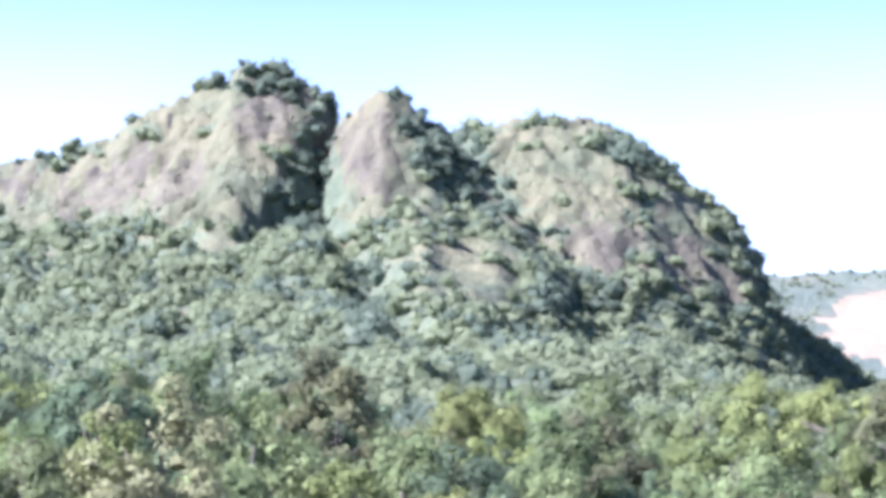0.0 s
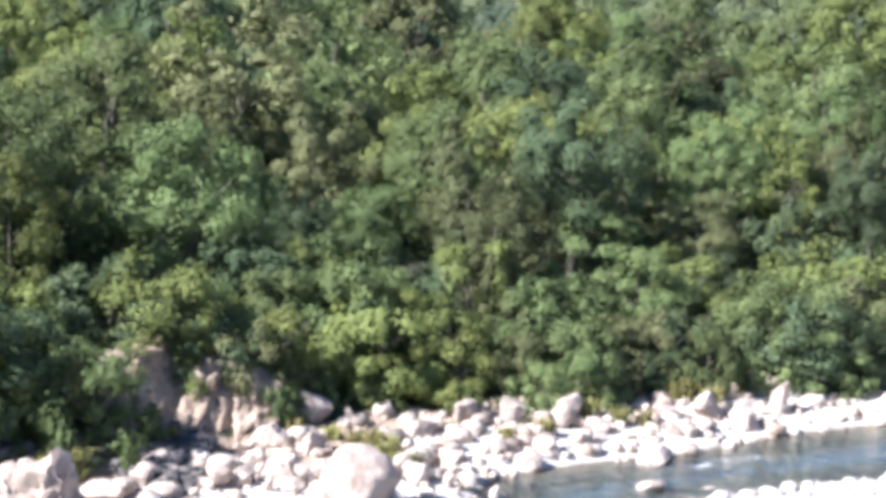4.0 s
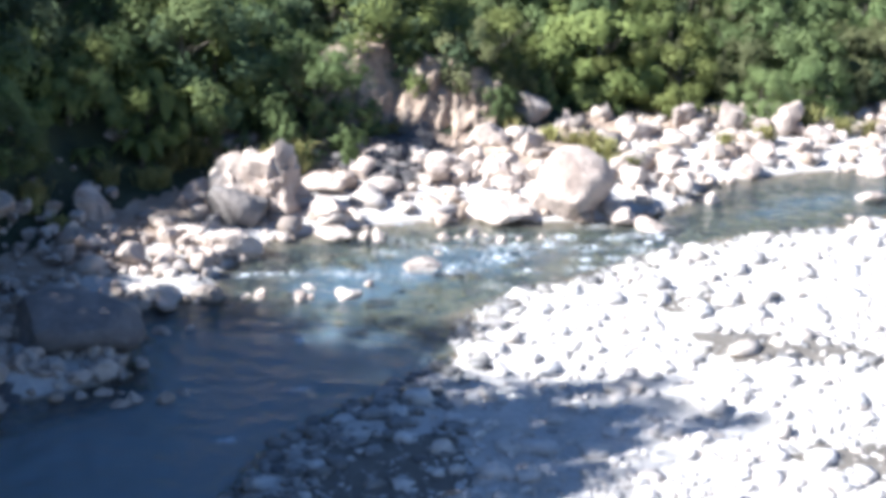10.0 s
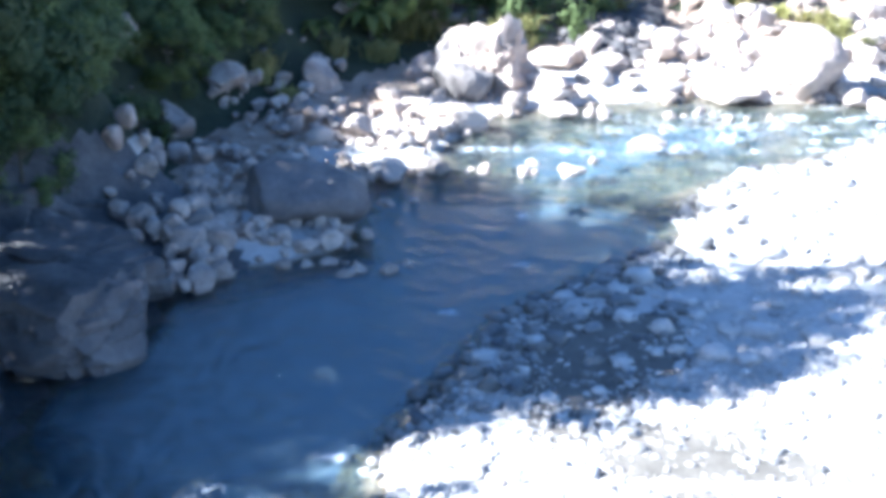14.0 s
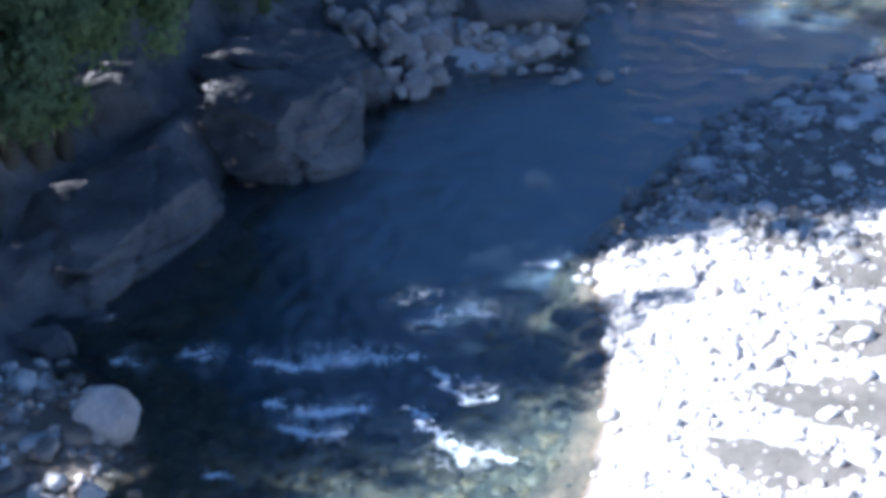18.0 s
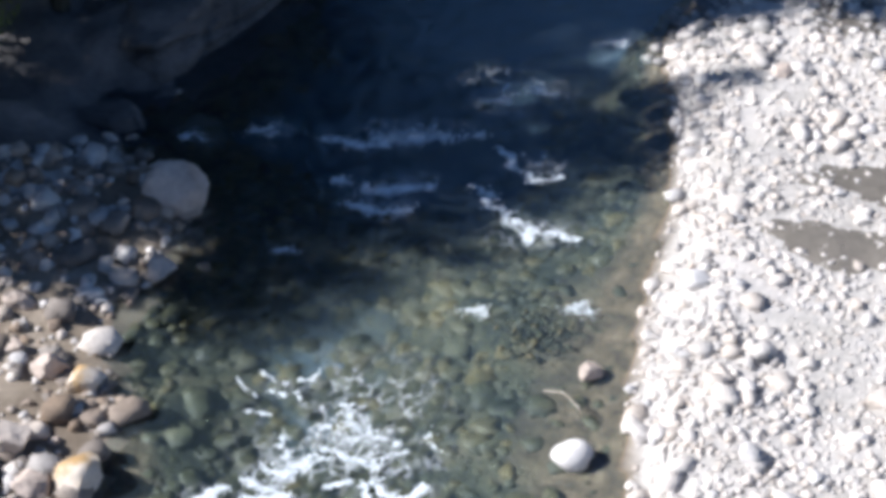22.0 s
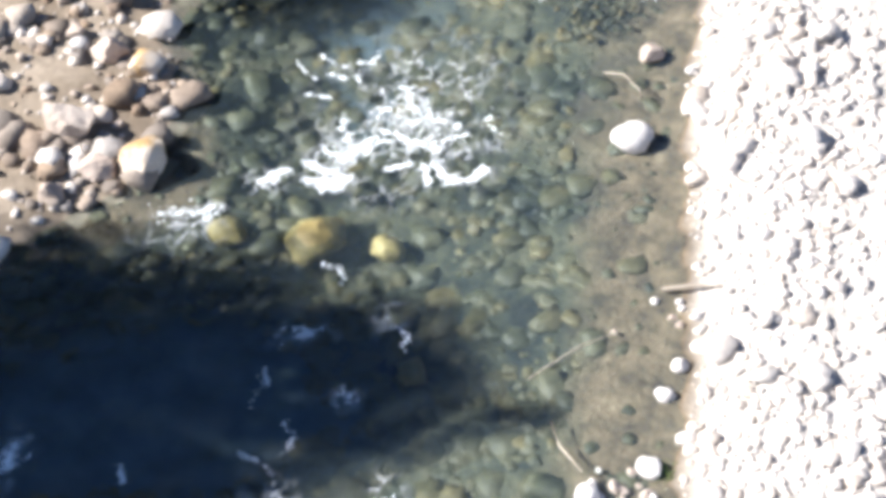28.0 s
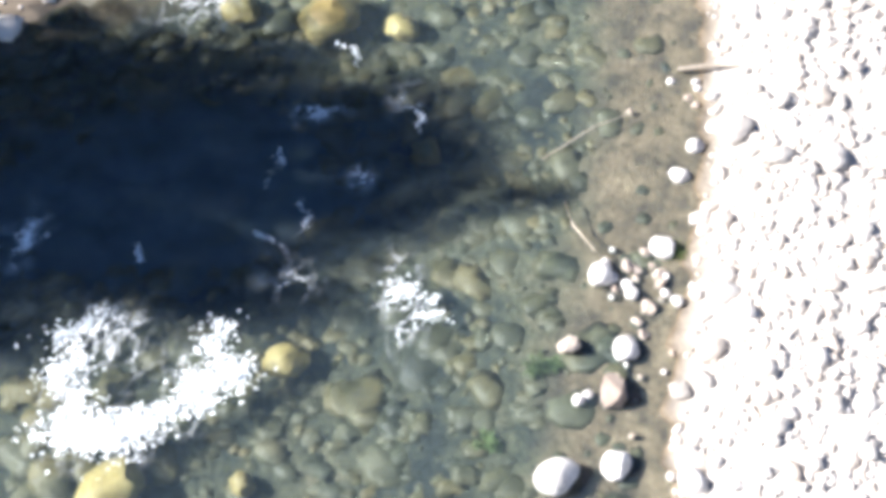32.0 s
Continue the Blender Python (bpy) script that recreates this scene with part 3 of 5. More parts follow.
def far_ridge_height(x, y):
    return np.interp(x, *FAR_RIDGE) - np.abs(y - 2100) * 0.35 + 6 * soft_noise(x, y, 160.0, 31, 4)


def build_far_ridge():
    xs, ys = np.arange(60, 1100, 9.0), np.arange(1500, 2700, 12.0)
    gx, gy = np.meshgrid(xs, ys)
    z = far_ridge_height(gx, gy)
    bare = (plan_of([(13.6, 2.2, 1.7, 1.15, 1.2)], gx, gy, z) + 0.16 * soft_noise(gx, gy, 60.0, 33, 3) > 0.45)[:-1, :-1]
    n, m = len(ys), len(xs)
    q = (np.arange(n - 1)[:, None] * m + np.arange(m - 1)[None]).ravel()
    faces = np.stack([q, q + 1, q + m + 1, q + m], 1)
    me = mesh_of("far_ridge", np.stack([gx, gy, z], -1).reshape(-1, 3), faces, [RIDGE, DRY_SLOPE], bare.astype(int).ravel())
    return tagged(new("far_ridge", me), "hazy green ridge with a bare tan slope", "hill", kind="structure")


mountain = build_mountain()
far_ridge = build_far_ridge()


# ---- foliage ----
def pebble_arrays(seed):
    """A small stone of 20 triangles."""
    g, rng = 1.618, np.random.RandomState(seed)
    v = np.array([(a, b * g, 0) for a in (-1, 1) for b in (-1, 1)] + [(0, a, b * g) for a in (-1, 1) for b in (-1, 1)] + [(b * g, 0, a) for a in (-1, 1) for b in (-1, 1)], float)
    near = [[j for j in range(12) if 1.9 < np.linalg.norm(v[i] - v[j]) < 2.1] for i in range(12)]
    f = [(i, j, k) for i in range(12) for j in near[i] for k in near[i] if i < j < k and k in near[j]]
    f = [t if np.dot(np.cross(v[t[1]] - v[t[0]], v[t[2]] - v[t[0]]), v[t[0]]) > 0 else t[::-1] for t in f]
    v = v * (1 + 0.16 * rng.normal(size=(12, 1)) + 0.1 * rng.normal(size=(12, 3)))
    return v / np.abs(v).max(), np.array(f)


def crown_arrays(seed, size, clumps, leaves, leaf, low=0.25, droop=0.2, clump=0.34, slim=0.24, hearts=False):
    """Leaves as small blades, gathered in clumps over an uneven crown of the given half sizes."""
    rng = np.random.RandomState(seed)
    size = np.array(size, float)
    d = rng.normal(size=(clumps, 3))
    d[:, 2] = np.abs(d[:, 2]) * 1.1 - low
    d /= np.linalg.norm(d, axis=1)[:, None]
    centre = d * rng.uniform(0.45, 0.95, (clumps, 1)) * size
    radius = rng.uniform(0.6, 1.2, clumps) * clump * size.mean()
    which = np.repeat(np.arange(clumps), leaves)
    e = rng.normal(size=(len(which), 3)) + 0.7 * d[which] + np.array([0, 0, 0.35])
    e /= np.linalg.norm(e, axis=1)[:, None]
    p = centre[which] + e * (radius[which] * rng.uniform(0.55, 1.08, len(which)))[:, None]
    nrm = e + 0.4 * rng.normal(size=e.shape) + 0.4 * d[which] + np.array([0, 0, 0.35])
    nrm /= np.linalg.norm(nrm, axis=1)[:, None]
    t = np.cross(nrm, rng.normal(size=e.shape))
    t /= np.linalg.norm(t, axis=1)[:, None]
    t[:, 2] -= droop
    b = np.cross(nrm, t)
    k = (leaf * rng.uniform(0.6, 1.35, len(which)))[:, None]
    v = np.stack([p - t * k * 0.45 + b * k * slim, p + t * k * 0.65, p - t * k * 0.45 - b * k * slim], 1).reshape(-1, 3)
    f = np.arange(len(v)).reshape(-1, 3)
    if not hearts:
        return v, f
    # the thick inner foliage of each clump
    core_v, core_f = pebble_arrays(seed)
    core = scatter(core_v, core_f, centre, radius[:, None] * np.array([[0.44, 0.44, 0.4]]), rng.uniform(0, 6.28, clumps))
    return join([(v, f), core])


def tube(points, radii, sides=7):
    """A tapered limb through points."""
    pts, v, f = [Vector(p) for p in points], [], []
    for k, p in enumerate(pts):
        way = (pts[min(k + 1, len(pts) - 1)] - pts[max(k - 1, 0)]).normalized()
        a = way.orthogonal().normalized()
        b = way.cross(a)
        for s in range(sides):
            w = 6.2832 * s / sides
            v.append(p + (a * math.cos(w) + b * math.sin(w)) * radii[k])
    for k in range(len(pts) - 1):
        for s in range(sides):
            f.append((k * sides + s, k * sides + (s + 1) % sides, (k + 1) * sides + (s + 1) % sides, (k + 1) * sides + s))
    return np.array([tuple(p) for p in v]), np.array(f)


def trunk_arrays(seed, height, width, spread):
    rng = random.Random(seed)
    lean = rng.uniform(-0.08, 0.08)
    main = [(lean * height * k, 0.3 * math.sin(k * 3 + seed) * width * 3, height * k) for k in (0, 0.35, 0.7, 1.0)]
    parts = [tube(main, [width * 1.25, width, width * 0.7, width * 0.3])]
    for k in range(5):
        a, h = rng.uniform(0, 6.28), height * rng.uniform(0.4, 0.8)
        s = spread * rng.uniform(0.5, 0.9)
        parts.append(tube([(lean * h, 0, h), (math.cos(a) * s * 0.5, math.sin(a) * s * 0.5, h + 0.25 * s), (math.cos(a) * s, math.sin(a) * s, h + 0.75 * s)], [width * 0.5, width * 0.35, width * 0.12], 5))
    return join(parts)


TREES = {}


def tree_kind(key, seed, leaf_key, height, trunk, size, clumps, leaves, leaf, **more):
    """The two meshes of a kind of tree: trunk with limbs, and crown."""
    v, f = crown_arrays(seed, size, clumps, leaves, leaf, hearts=True, **more)
    v = v + np.array([0, 0, height - size[2] * 0.8])
    TREES[key] = (mesh_of("trunk", *trunk_arrays(seed, height - size[2] * 0.4, trunk, size[0]), [BARK]), mesh_of("crown", v, f, [LEAVES[leaf_key]], smooth=False))


KINDS = [("broad_a", "green", 7.0, 0.2, (3.3, 3.1, 3.3), 30, {"low": 0.75}), ("broad_b", "green", 8.0, 0.22, (2.9, 3.2, 3.9), 32, {"low": 0.75}), ("broad_c", "dark", 8.0, 0.22, (3.2, 2.9, 3.8), 32, {"low": 0.75}),
         ("flat_a", "light", 6.5, 0.16, (4.0, 3.6, 1.9), 26, {"droop": 0.05, "low": 0.4}), ("plume_a", "light", 8.0, 0.14, (2.2, 2.3, 4.4), 28, {"droop": 0.5, "low": 0.8}), ("plume_b", "olive", 7.5, 0.14, (2.4, 2.2, 4.0), 28, {"droop": 0.5, "low": 0.8}),
         ("olive_a", "olive", 6.5, 0.18, (3.1, 3.3, 3.0), 28, {"low": 0.75}), ("grey_a", "grey", 8.5, 0.24, (2.8, 2.8, 3.4), 24, {"low": 0.5})]
for number, (key, leaf_key, tall, trunk_width, half, clumps, more) in enumerate(KINDS):
    tree_kind(key, number + 1, leaf_key, tall, trunk_width, half, int(clumps * 1.7), 190, 0.175, clump=0.24, **more)
    tree_kind("far_" + key, number + 31, leaf_key, tall, trunk_width, half, int(clumps * 1.5), 150, 0.205, clump=0.25, **more)
tree_kind("shrub_a", 9, "green", 2.6, 0.07, (2.0, 1.9, 1.9), 34, 120, 0.15, clump=0.25, low=0.8)
tree_kind("shrub_b", 10, "olive", 2.4, 0.07, (2.1, 1.8, 1.8), 34, 120, 0.15, clump=0.25, low=0.8)
tree_kind("shrub_c", 11, "light", 2.8, 0.07, (1.7, 1.8, 2.1), 32, 120, 0.15, clump=0.25, low=0.8)
tree_kind("shrub_d", 12, "dark", 2.8, 0.07, (1.9, 1.8, 2.0), 32, 120, 0.15, clump=0.25, low=0.8)
LABELS = {"broad": "round leafy green forest tree on the bank", "flat": "light green feathery flat-topped tree", "plume": "tall plume-like yellow-green tree", "olive": "olive-green broad tree in the forest",
          "grey": "tree with thin grey-brown foliage and pale trunk", "shrub": "low dense shrub at the edge of the forest"}


def plant(key, x, y, height=1.0, width=None, turn=0.0, sink=0.15, label=""):
    trunk, crown = TREES[key]
    shrub = key.startswith("shrub")
    ob = new("shrub" if shrub else "tree")
    ob.matrix_world = Matrix.Translation((x, y, ground_at(x, y) - sink)) @ pose(0, 0, 0, 0, 0, turn) @ Matrix.Diagonal((width or height, width or height, height, 1))
    tagged(ob, label or LABELS[key.replace("far_", "").split("_")[0]], "shrub" if shrub else "tree", "forest trees")
    child("trunk", trunk, ob)
    child("crown", crown, ob)
    return ob


def plant_forest():
    rng = random.Random(5)
    spots = np.zeros((0, 3))

    def candidates(seed, count, x0, x1, y0, y1):
        r = np.random.RandomState(seed)
        x, y = r.uniform(x0, x1, count), r.uniform(y0, y1, count)
        dl, nl = to_line(x, y, LEFT_SHORE)
        dr, _ = to_line(x, y, RIGHT_SHORE)
        ok = ~in_river(x, y) & (dl < dr)
        return [row for row, good in zip(zip(x.tolist(), y.tolist(), dl.tolist(), nl.tolist()), ok) if good]

    def take(x, y, r):
        nonlocal spots
        if len(spots) and (np.hypot(spots[:, 0] - x, spots[:, 1] - y) < spots[:, 2] + r).any():
            return False
        spots = np.append(spots, [(x, y, r)], 0)
        return True

    # fringe of shrubs along the boulders and on top of the cliff
    for x, y, d, n in candidates(15, 3400, -40, 30, 27, 116):
        edge = (7.0 if 37 < y < 47 else 4.0) if n < 44 else float(np.interp(x, [-15, -9, -5, 0, 4, 8, 15], [8.2, 10.5, 8.8, 5.6, 6.2, 7.5, 5.0]))
        if not edge < d < edge + 9.5 or x > 0.27 * y + 3 or x < -0.72 * y or (-17.8 < x < -9.8 and y < 75.8 + 0.6 * (x + 17.2)) or not take(x, y, 0.8):
            continue
        s = rng.uniform(0.7, 1.6) * (0.75 if d < edge + 1.5 else 1.15)
        plant(rng.choice(["shrub_a", "shrub_b", "shrub_c", "shrub_a", "shrub_d"] if n > 44 else ["shrub_d", "shrub_a"]), x, y, s, s * rng.uniform(0.9, 1.2), rng.uniform(0, 360))
    # the wood behind, a few large trees first
    for big, count in ((1.7, 260), (1.0, 9000)):
        for x, y, d, n in candidates(16, count, -60, 50, 44, 190):
            if abs(x + 0.04 * y) > 0.26 * y + 5 and not (x < -20 and y < 100):
                continue
            apart = (1.75 + 0.0065 * y) * big ** 0.5
            if d < 11.0 + 12 * (big - 1) or x < -0.62 * y or not take(x, y, apart):
                continue
            key = rng.choice(["broad_a", "broad_b", "broad_c", "broad_c", "flat_a", "plume_a", "plume_b", "olive_a", "broad_a", "grey_a", "broad_b", "flat_a", "broad_a"])
            s = rng.uniform(0.75, 1.45) * (0.6 + 0.4 * min(1, (d - 10) / 25)) * (1.3 if big > 1 else 1.0)
            plant(key if y < 125 else "far_" + key, x, y, s, s * rng.uniform(0.9, 1.25), rng.uniform(0, 360))
            # undergrowth at the foot of the front trees
            if y > 66 and (d < 27 or (y < 130 and rng.random() < 0.6)):
                low = rng.uniform(1.1, 1.7)
                plant(rng.choice(["shrub_a", "shrub_d", "shrub_b"]), x + rng.uniform(-1, 1), y - rng.uniform(1.4, 2.2), low, low * 1.15, rng.uniform(0, 360), label="dense undergrowth at the foot of a forest tree")


plant_forest()


def tall_shade_trees():
    """High trees on the steep bank by the rock slabs, mostly unseen, added to shade river and gravel."""
    for x, y, h, w, key in [(-25.0, 33, 2.4, 1.4, "broad_b"), (-27.5, 36, 2.5, 1.4, "broad_a"), (-29.5, 31.6, 2.95, 1.3, "broad_c"), (-26.5, 40.5, 1.4, 1.3, "broad_c"), (-27.5, 45, 1.2, 1.2, "broad_a"), (-26.2, 28.2, 1.05, 1.0, "broad_c"), (-27.5, 23.9, 1.75, 1.1, "broad_b"), (-29.8, 20.7, 1.5, 1.15, "broad_a"), (-27.2, 20.0, 0.9, 1.1, "broad_c"),
                            (-25.4, 32, 1.1, 1.0, "broad_c"), (-25.6, 22.6, 0.75, 0.95, "broad_c"), (-24.9, 25.6, 0.85, 0.9, "broad_b"), (-38, 47, 1.0, 1.3, "broad_c"), (-40, 53, 1.6, 1.5, "broad_b"), (-36, 58, 1.0, 1.3, "broad_c"), (-34, 64.5, 1.25, 1.3, "broad_c"), (-41, 59, 1.9, 1.6, "broad_c"), (-42, 66, 1.5, 1.6, "broad_a"), (-41, 73, 1.7, 1.6, "broad_c"), (-39, 80, 2.3, 1.6, "broad_b"), (-24.8, 33.6, 0.95, 1.0, "broad_a"), (-31.5, 26, 1.3, 1.2, "broad_c"), (-30.5, 40.5, 2.1, 1.4, "broad_a"), (-27.8, 38.5, 1.5, 1.3, "broad_c"),
                            (-33, 40.2, 1.75, 1.5, "broad_b"), (-31, 47, 0.6, 0.9, "broad_b"), (-34, 54, 0.7, 0.9, "broad_c"), (-32.5, 59, 0.7, 0.9, "broad_c"), (-33.5, 4, 2.1, 0.95, "broad_a"), (-37, 52, 0.9, 1.2, "broad_a"), (-36, 34, 2.4, 1.5, "broad_c"), (-31.5, 5.2, 1.9, 0.9, "broad_c"), (-30.0, 5.0, 1.95, 0.95, "broad_a"), (-28.4, 5.6, 1.9, 0.85, "broad_b"),
                            (-26.0, 25.0, 1.2, 0.9, "broad_c"), (-28.2, 28.6, 1.5, 1.1, "broad_a"), (-24.6, 30.0, 0.9, 0.9, "broad_c"), (-26.8, 33.8, 1.5, 1.1, "broad_c"), (-31.5, 33.5, 2.95, 1.2, "broad_a"), (-28.3, 33.2, 2.75, 1.2, "broad_b"), (-27.0, 24.6, 0.75, 0.95, "broad_c")]:
        plant(key, x, y, h, w, (x * 37) % 360, label="tall leafy tree on the steep shaded bank")


tall_shade_trees()


def frond_plant(x, y, size, seed):
    """A clump of long arching leaves, light green, as of a wild banana or fern."""
    rng = random.Random(seed)
    root = new("frond_plant")
    root.matrix_world = Matrix.Translation((x, y, ground_at(x, y) - 0.1))
    tagged(root, "light green plant with long arching leaves at the forest edge", "plant", "frond plants")
    child("stem", mesh_of("stem", *tube([(0, 0, 0), (0.05, 0, 0.5 * size), (0, 0.05, size)], [0.12 * size, 0.1 * size, 0.06 * size]), [BARK]), root)
    for k in range(11):
        a, rise, long = k * 0.57 + rng.uniform(-0.2, 0.2), rng.uniform(0.5, 1.2), size * rng.uniform(0.9, 1.4)
        v, f = [], []
        for i in range(9):
            t = i / 8
            r, h = long * t * (1 - 0.2 * t), size * 0.8 + long * (rise * t - (0.75 + 0.4 * rise) * t * t)
            w = 0.2 * size * math.sin(math.pi * min(1, 0.12 + 0.88 * t)) ** 0.7 + 0.01
            for side in (-1, 0, 1):
                v.append((math.cos(a) * r - math.sin(a) * w * side, math.sin(a) * r + math.cos(a) * w * side, h + 0.25 * w * abs(side)))
            if i:
                f += [(3 * i - 3, 3 * i - 2, 3 * i + 1, 3 * i), (3 * i - 2, 3 * i - 1, 3 * i + 2, 3 * i + 1)]
        child("leaf", mesh_of("leaf", v, f, [LEAVES["light"]]), root)


for x, y, size, seed in [(-21.6, 66.6, 1.7, 1), (-22.8, 67.3, 1.5, 2), (-20.4, 67.4, 1.4, 3), (-26.3, 60.4, 1.4, 4), (-24.6, 63.8, 1.3, 5), (-27.2, 58.6, 1.3, 6), (-25.4, 61.8, 1.0, 7), (-22.0, 64.6, 1.2, 8), (-28.6, 56.6, 1.2, 9), (-23.4, 62.6, 0.8, 10)]:
    frond_plant(x, y, size, seed)
# most shrub_d bushes are added to cover pale jagged ground by the cove
for key, x, y, size in [("shrub_a", -16.6, 70.3, 1.55), ("shrub_a", -18.0, 71.2, 1.3), ("shrub_c", -6.0, 83.0, 1.7), ("shrub_a", 2.6, 89.0, 1.8), ("shrub_d", -12.7, 77.4, 1.2), ("shrub_b", -11.2, 78.4, 1.3), ("shrub_d", -26.6, 44.6, 1.3), ("shrub_d", -27.6, 46.6, 1.5), ("shrub_a", -26.2, 46.6, 0.9), ("shrub_d", -28.2, 49.2, 1.5), ("shrub_d", -27.0, 48.4, 1.2), ("shrub_a", -25.4, 43.6, 0.8), ("shrub_d", -28.4, 52.0, 1.4), ("shrub_a", -28.2, 59.6, 1.3), ("shrub_c", -26.4, 62.4, 1.1), ("shrub_a", -24.0, 65.2, 1.2), ("shrub_d", -27.2, 55.0, 0.8), ("shrub_d", -25.8, 58.4, 0.6), ("shrub_a", -29.4, 54.6, 1.2), ("shrub_d", -25.9, 46.2, 0.9), ("shrub_d", -26.2, 48.6, 0.8), ("shrub_a", -25.2, 50.8, 0.6)]:
    plant(key, x, y, size, size * 1.05, x * 40, label="bright leafy bush standing out at the forest edge")


def mountain_forest():
    """The trees on the mountain, on the far ridge and between them and the valley."""
    rng = np.random.RandomState(12)

    def bushy(seed, size, clumps, leaves, leaf):
        """A rounded heart of foliage with loose blades all over it."""
        v, f = pebble_arrays(seed)
        return join([(v * np.array(size) * 0.8 + np.array([0, 0, 0.15]), f), crown_arrays(seed, size, clumps, leaves, leaf)])

    base = [bushy(60 + k, (2.9, 2.9, 2.6 + 0.4 * k), 10, 6, 0.95) for k in range(4)]
    near_base = [bushy(80 + k, (3.2, 3.2, 3.0 + 0.5 * k), 12, 9, 0.85) for k in range(4)]
    light, dark = [], []
    n = 38000
    x, y = rng.uniform(-1, 1, n), 240 + 960 * rng.uniform(0, 1, n) ** 0.62
    x = x * (0.29 * y + 10)
    z = mountain_height(x, y)
    wood = wood_plan(x, y, z)
    open_slope = wood < 0.4
    keep = rng.uniform(0, 1, n) < np.maximum(0.06, wood)
    order = np.nonzero(keep)[0][:14500]
    # darker leaves paint shade on wooded flanks and ravines, plus random groves
    dark_spots = (plan_of(WOODED, x, y, z) > 0.45) | (soft_noise(x, y, 40.0, 43, 2) > 0.4)
    for group, store in ((dark_spots[order], dark), (~dark_spots[order], light)):
        chosen = order[group]
        kind = rng.randint(0, 4, len(chosen))
        for k in range(4):
            for forms, part_of in ((near_base, y[chosen] < 560), (base, y[chosen] >= 560)):
                i = chosen[(kind == k) & part_of]
                s = (0.85 + 1.5 * rng.uniform(0, 1, len(i)) ** 1.8) * np.where(y[i] < 560, 0.8, 1.0) * np.where(open_slope[i], 0.36, 1.0)
                store.append(scatter(*forms[k], np.stack([x[i], y[i], z[i] + 0.5 * s], 1), np.stack([s * rng.uniform(0.9, 1.35, len(i)), s * rng.uniform(0.9, 1.3, len(i)), s * rng.uniform(0.8, 1.2, len(i))], 1), rng.uniform(0, 6.28, len(i))))
    # tall single trees along the skyline
    for depth, places in ((1119, (-13.3, -12.7, -12.4, -9.9, -7.6, -7.2, -6.5, -6.2, -5.8, -5.4, -5.0, -4.6, -4.2, -3.9, -3.6)), (1088, (-3.1, -1.9, -1.6, -1.2, -0.8, -0.3, 0.2, 0.6)), (1179, (0.5, 4.9, 5.1, 7.0))):
        sx = depth * np.tan(np.radians(np.array(places)))
        sy, size = np.full(len(sx), depth, float), rng.uniform(1.0, 2.0, len(sx))
        dark.append(scatter(*base[1], np.stack([sx, sy, mountain_height(sx, sy) + 0.7 * size], 1), np.stack([size, size, size * 1.1], 1), rng.uniform(0, 6.28, len(sx))))
    rx, ry = rng.uniform(330, 760, 420), rng.uniform(1880, 2105, 420)
    rz = far_ridge_height(rx, ry)
    there = plan_of([(13.6, 2.2, 1.7, 1.15, 1.2)], rx, ry, rz) < 0.3
    rx, ry, rz, size = rx[there], ry[there], rz[there], rng.uniform(0.6, 1.4, there.sum())
    light.append(scatter(*base[2], np.stack([rx, ry, rz + 2 * size], 1), np.stack([size, size, size], 1), rng.uniform(0, 6.28, len(rx))))
    tagged(new("mountain_forest", mesh_of("mountain_forest", *join(light), [HAZE_LEAVES], smooth=False)), "distant grey-green trees covering the mountain slopes", "forest", kind="stuff")
    tagged(new("ravine_forest", mesh_of("ravine_forest", *join(dark), [HAZE_SHADE_LEAVES], smooth=False)), "dark blue-green trees in the mountain ravines", "forest", kind="stuff")


mountain_forest()


# ---- rocks ----
def rock_mesh(name, seed, material, planes=16, level=3, rough=0.08, cut=(0.42, 0.8), sharp=38):
    """A boulder of unit half size: a ball split along random planes, its faces rough and its edges worn."""
    rng = random.Random(seed)
    bm = bmesh.new()
    bmesh.ops.create_icosphere(bm, subdivisions=level, radius=1.0)
    cuts = [(Vector((rng.gauss(0, 1), rng.gauss(0, 1), rng.gauss(0, 0.9))).normalized(), rng.uniform(*cut)) for _ in range(planes)]
    off = Vector((seed * 3.1, seed * 1.7, seed * 0.9))
    for v in bm.verts:
        p = v.co.copy()
        reach = min([d / max(1e-3, p.dot(n)) for n, d in cuts if p.dot(n) > 0.05] + [1.0])
        p = p * min(1.0, reach)
        v.co = p * (1 + rough * noise.fractal(p * 2.6 + off, 0.7, 2.0, 5))
    half = [max(abs(v.co[k]) for v in bm.verts) for k in range(3)]
    for v in bm.verts:
        v.co = Vector((v.co.x / half[0], v.co.y / half[1], v.co.z / half[2]))
    me = bpy.data.meshes.new(name)
    bm.to_mesh(me)
    bm.free()
    me.polygons.foreach_set("use_smooth", np.ones(len(me.polygons), bool))
    me.set_sharp_from_angle(angle=radians(sharp))
    me.materials.append(material)
    return me


PALE_ROCKS = [rock_mesh("boulder", 20 + k, ROCK_PALE, planes=10 + k, level=4, rough=0.1, cut=(0.46, 0.8) if k % 2 else (0.36, 0.7), sharp=22) for k in range(7)]
HEAP_ROCKS = [rock_mesh("heap_stone", 120 + k, ROCK_PALE, planes=9 + k, level=3, rough=0.09, cut=(0.4, 0.78), sharp=20) for k in range(6)]
ROUND_ROCKS = [rock_mesh("round_stone", 40 + k, STONE_WHITE, planes=12, level=3, rough=0.05, cut=(0.7, 0.98)) for k in range(5)]
RUST_ROCKS = [rock_mesh("boulder", 70 + k, ROCK_RUST, planes=14, level=3, rough=0.07, cut=(0.55, 0.9)) for k in range(3)]
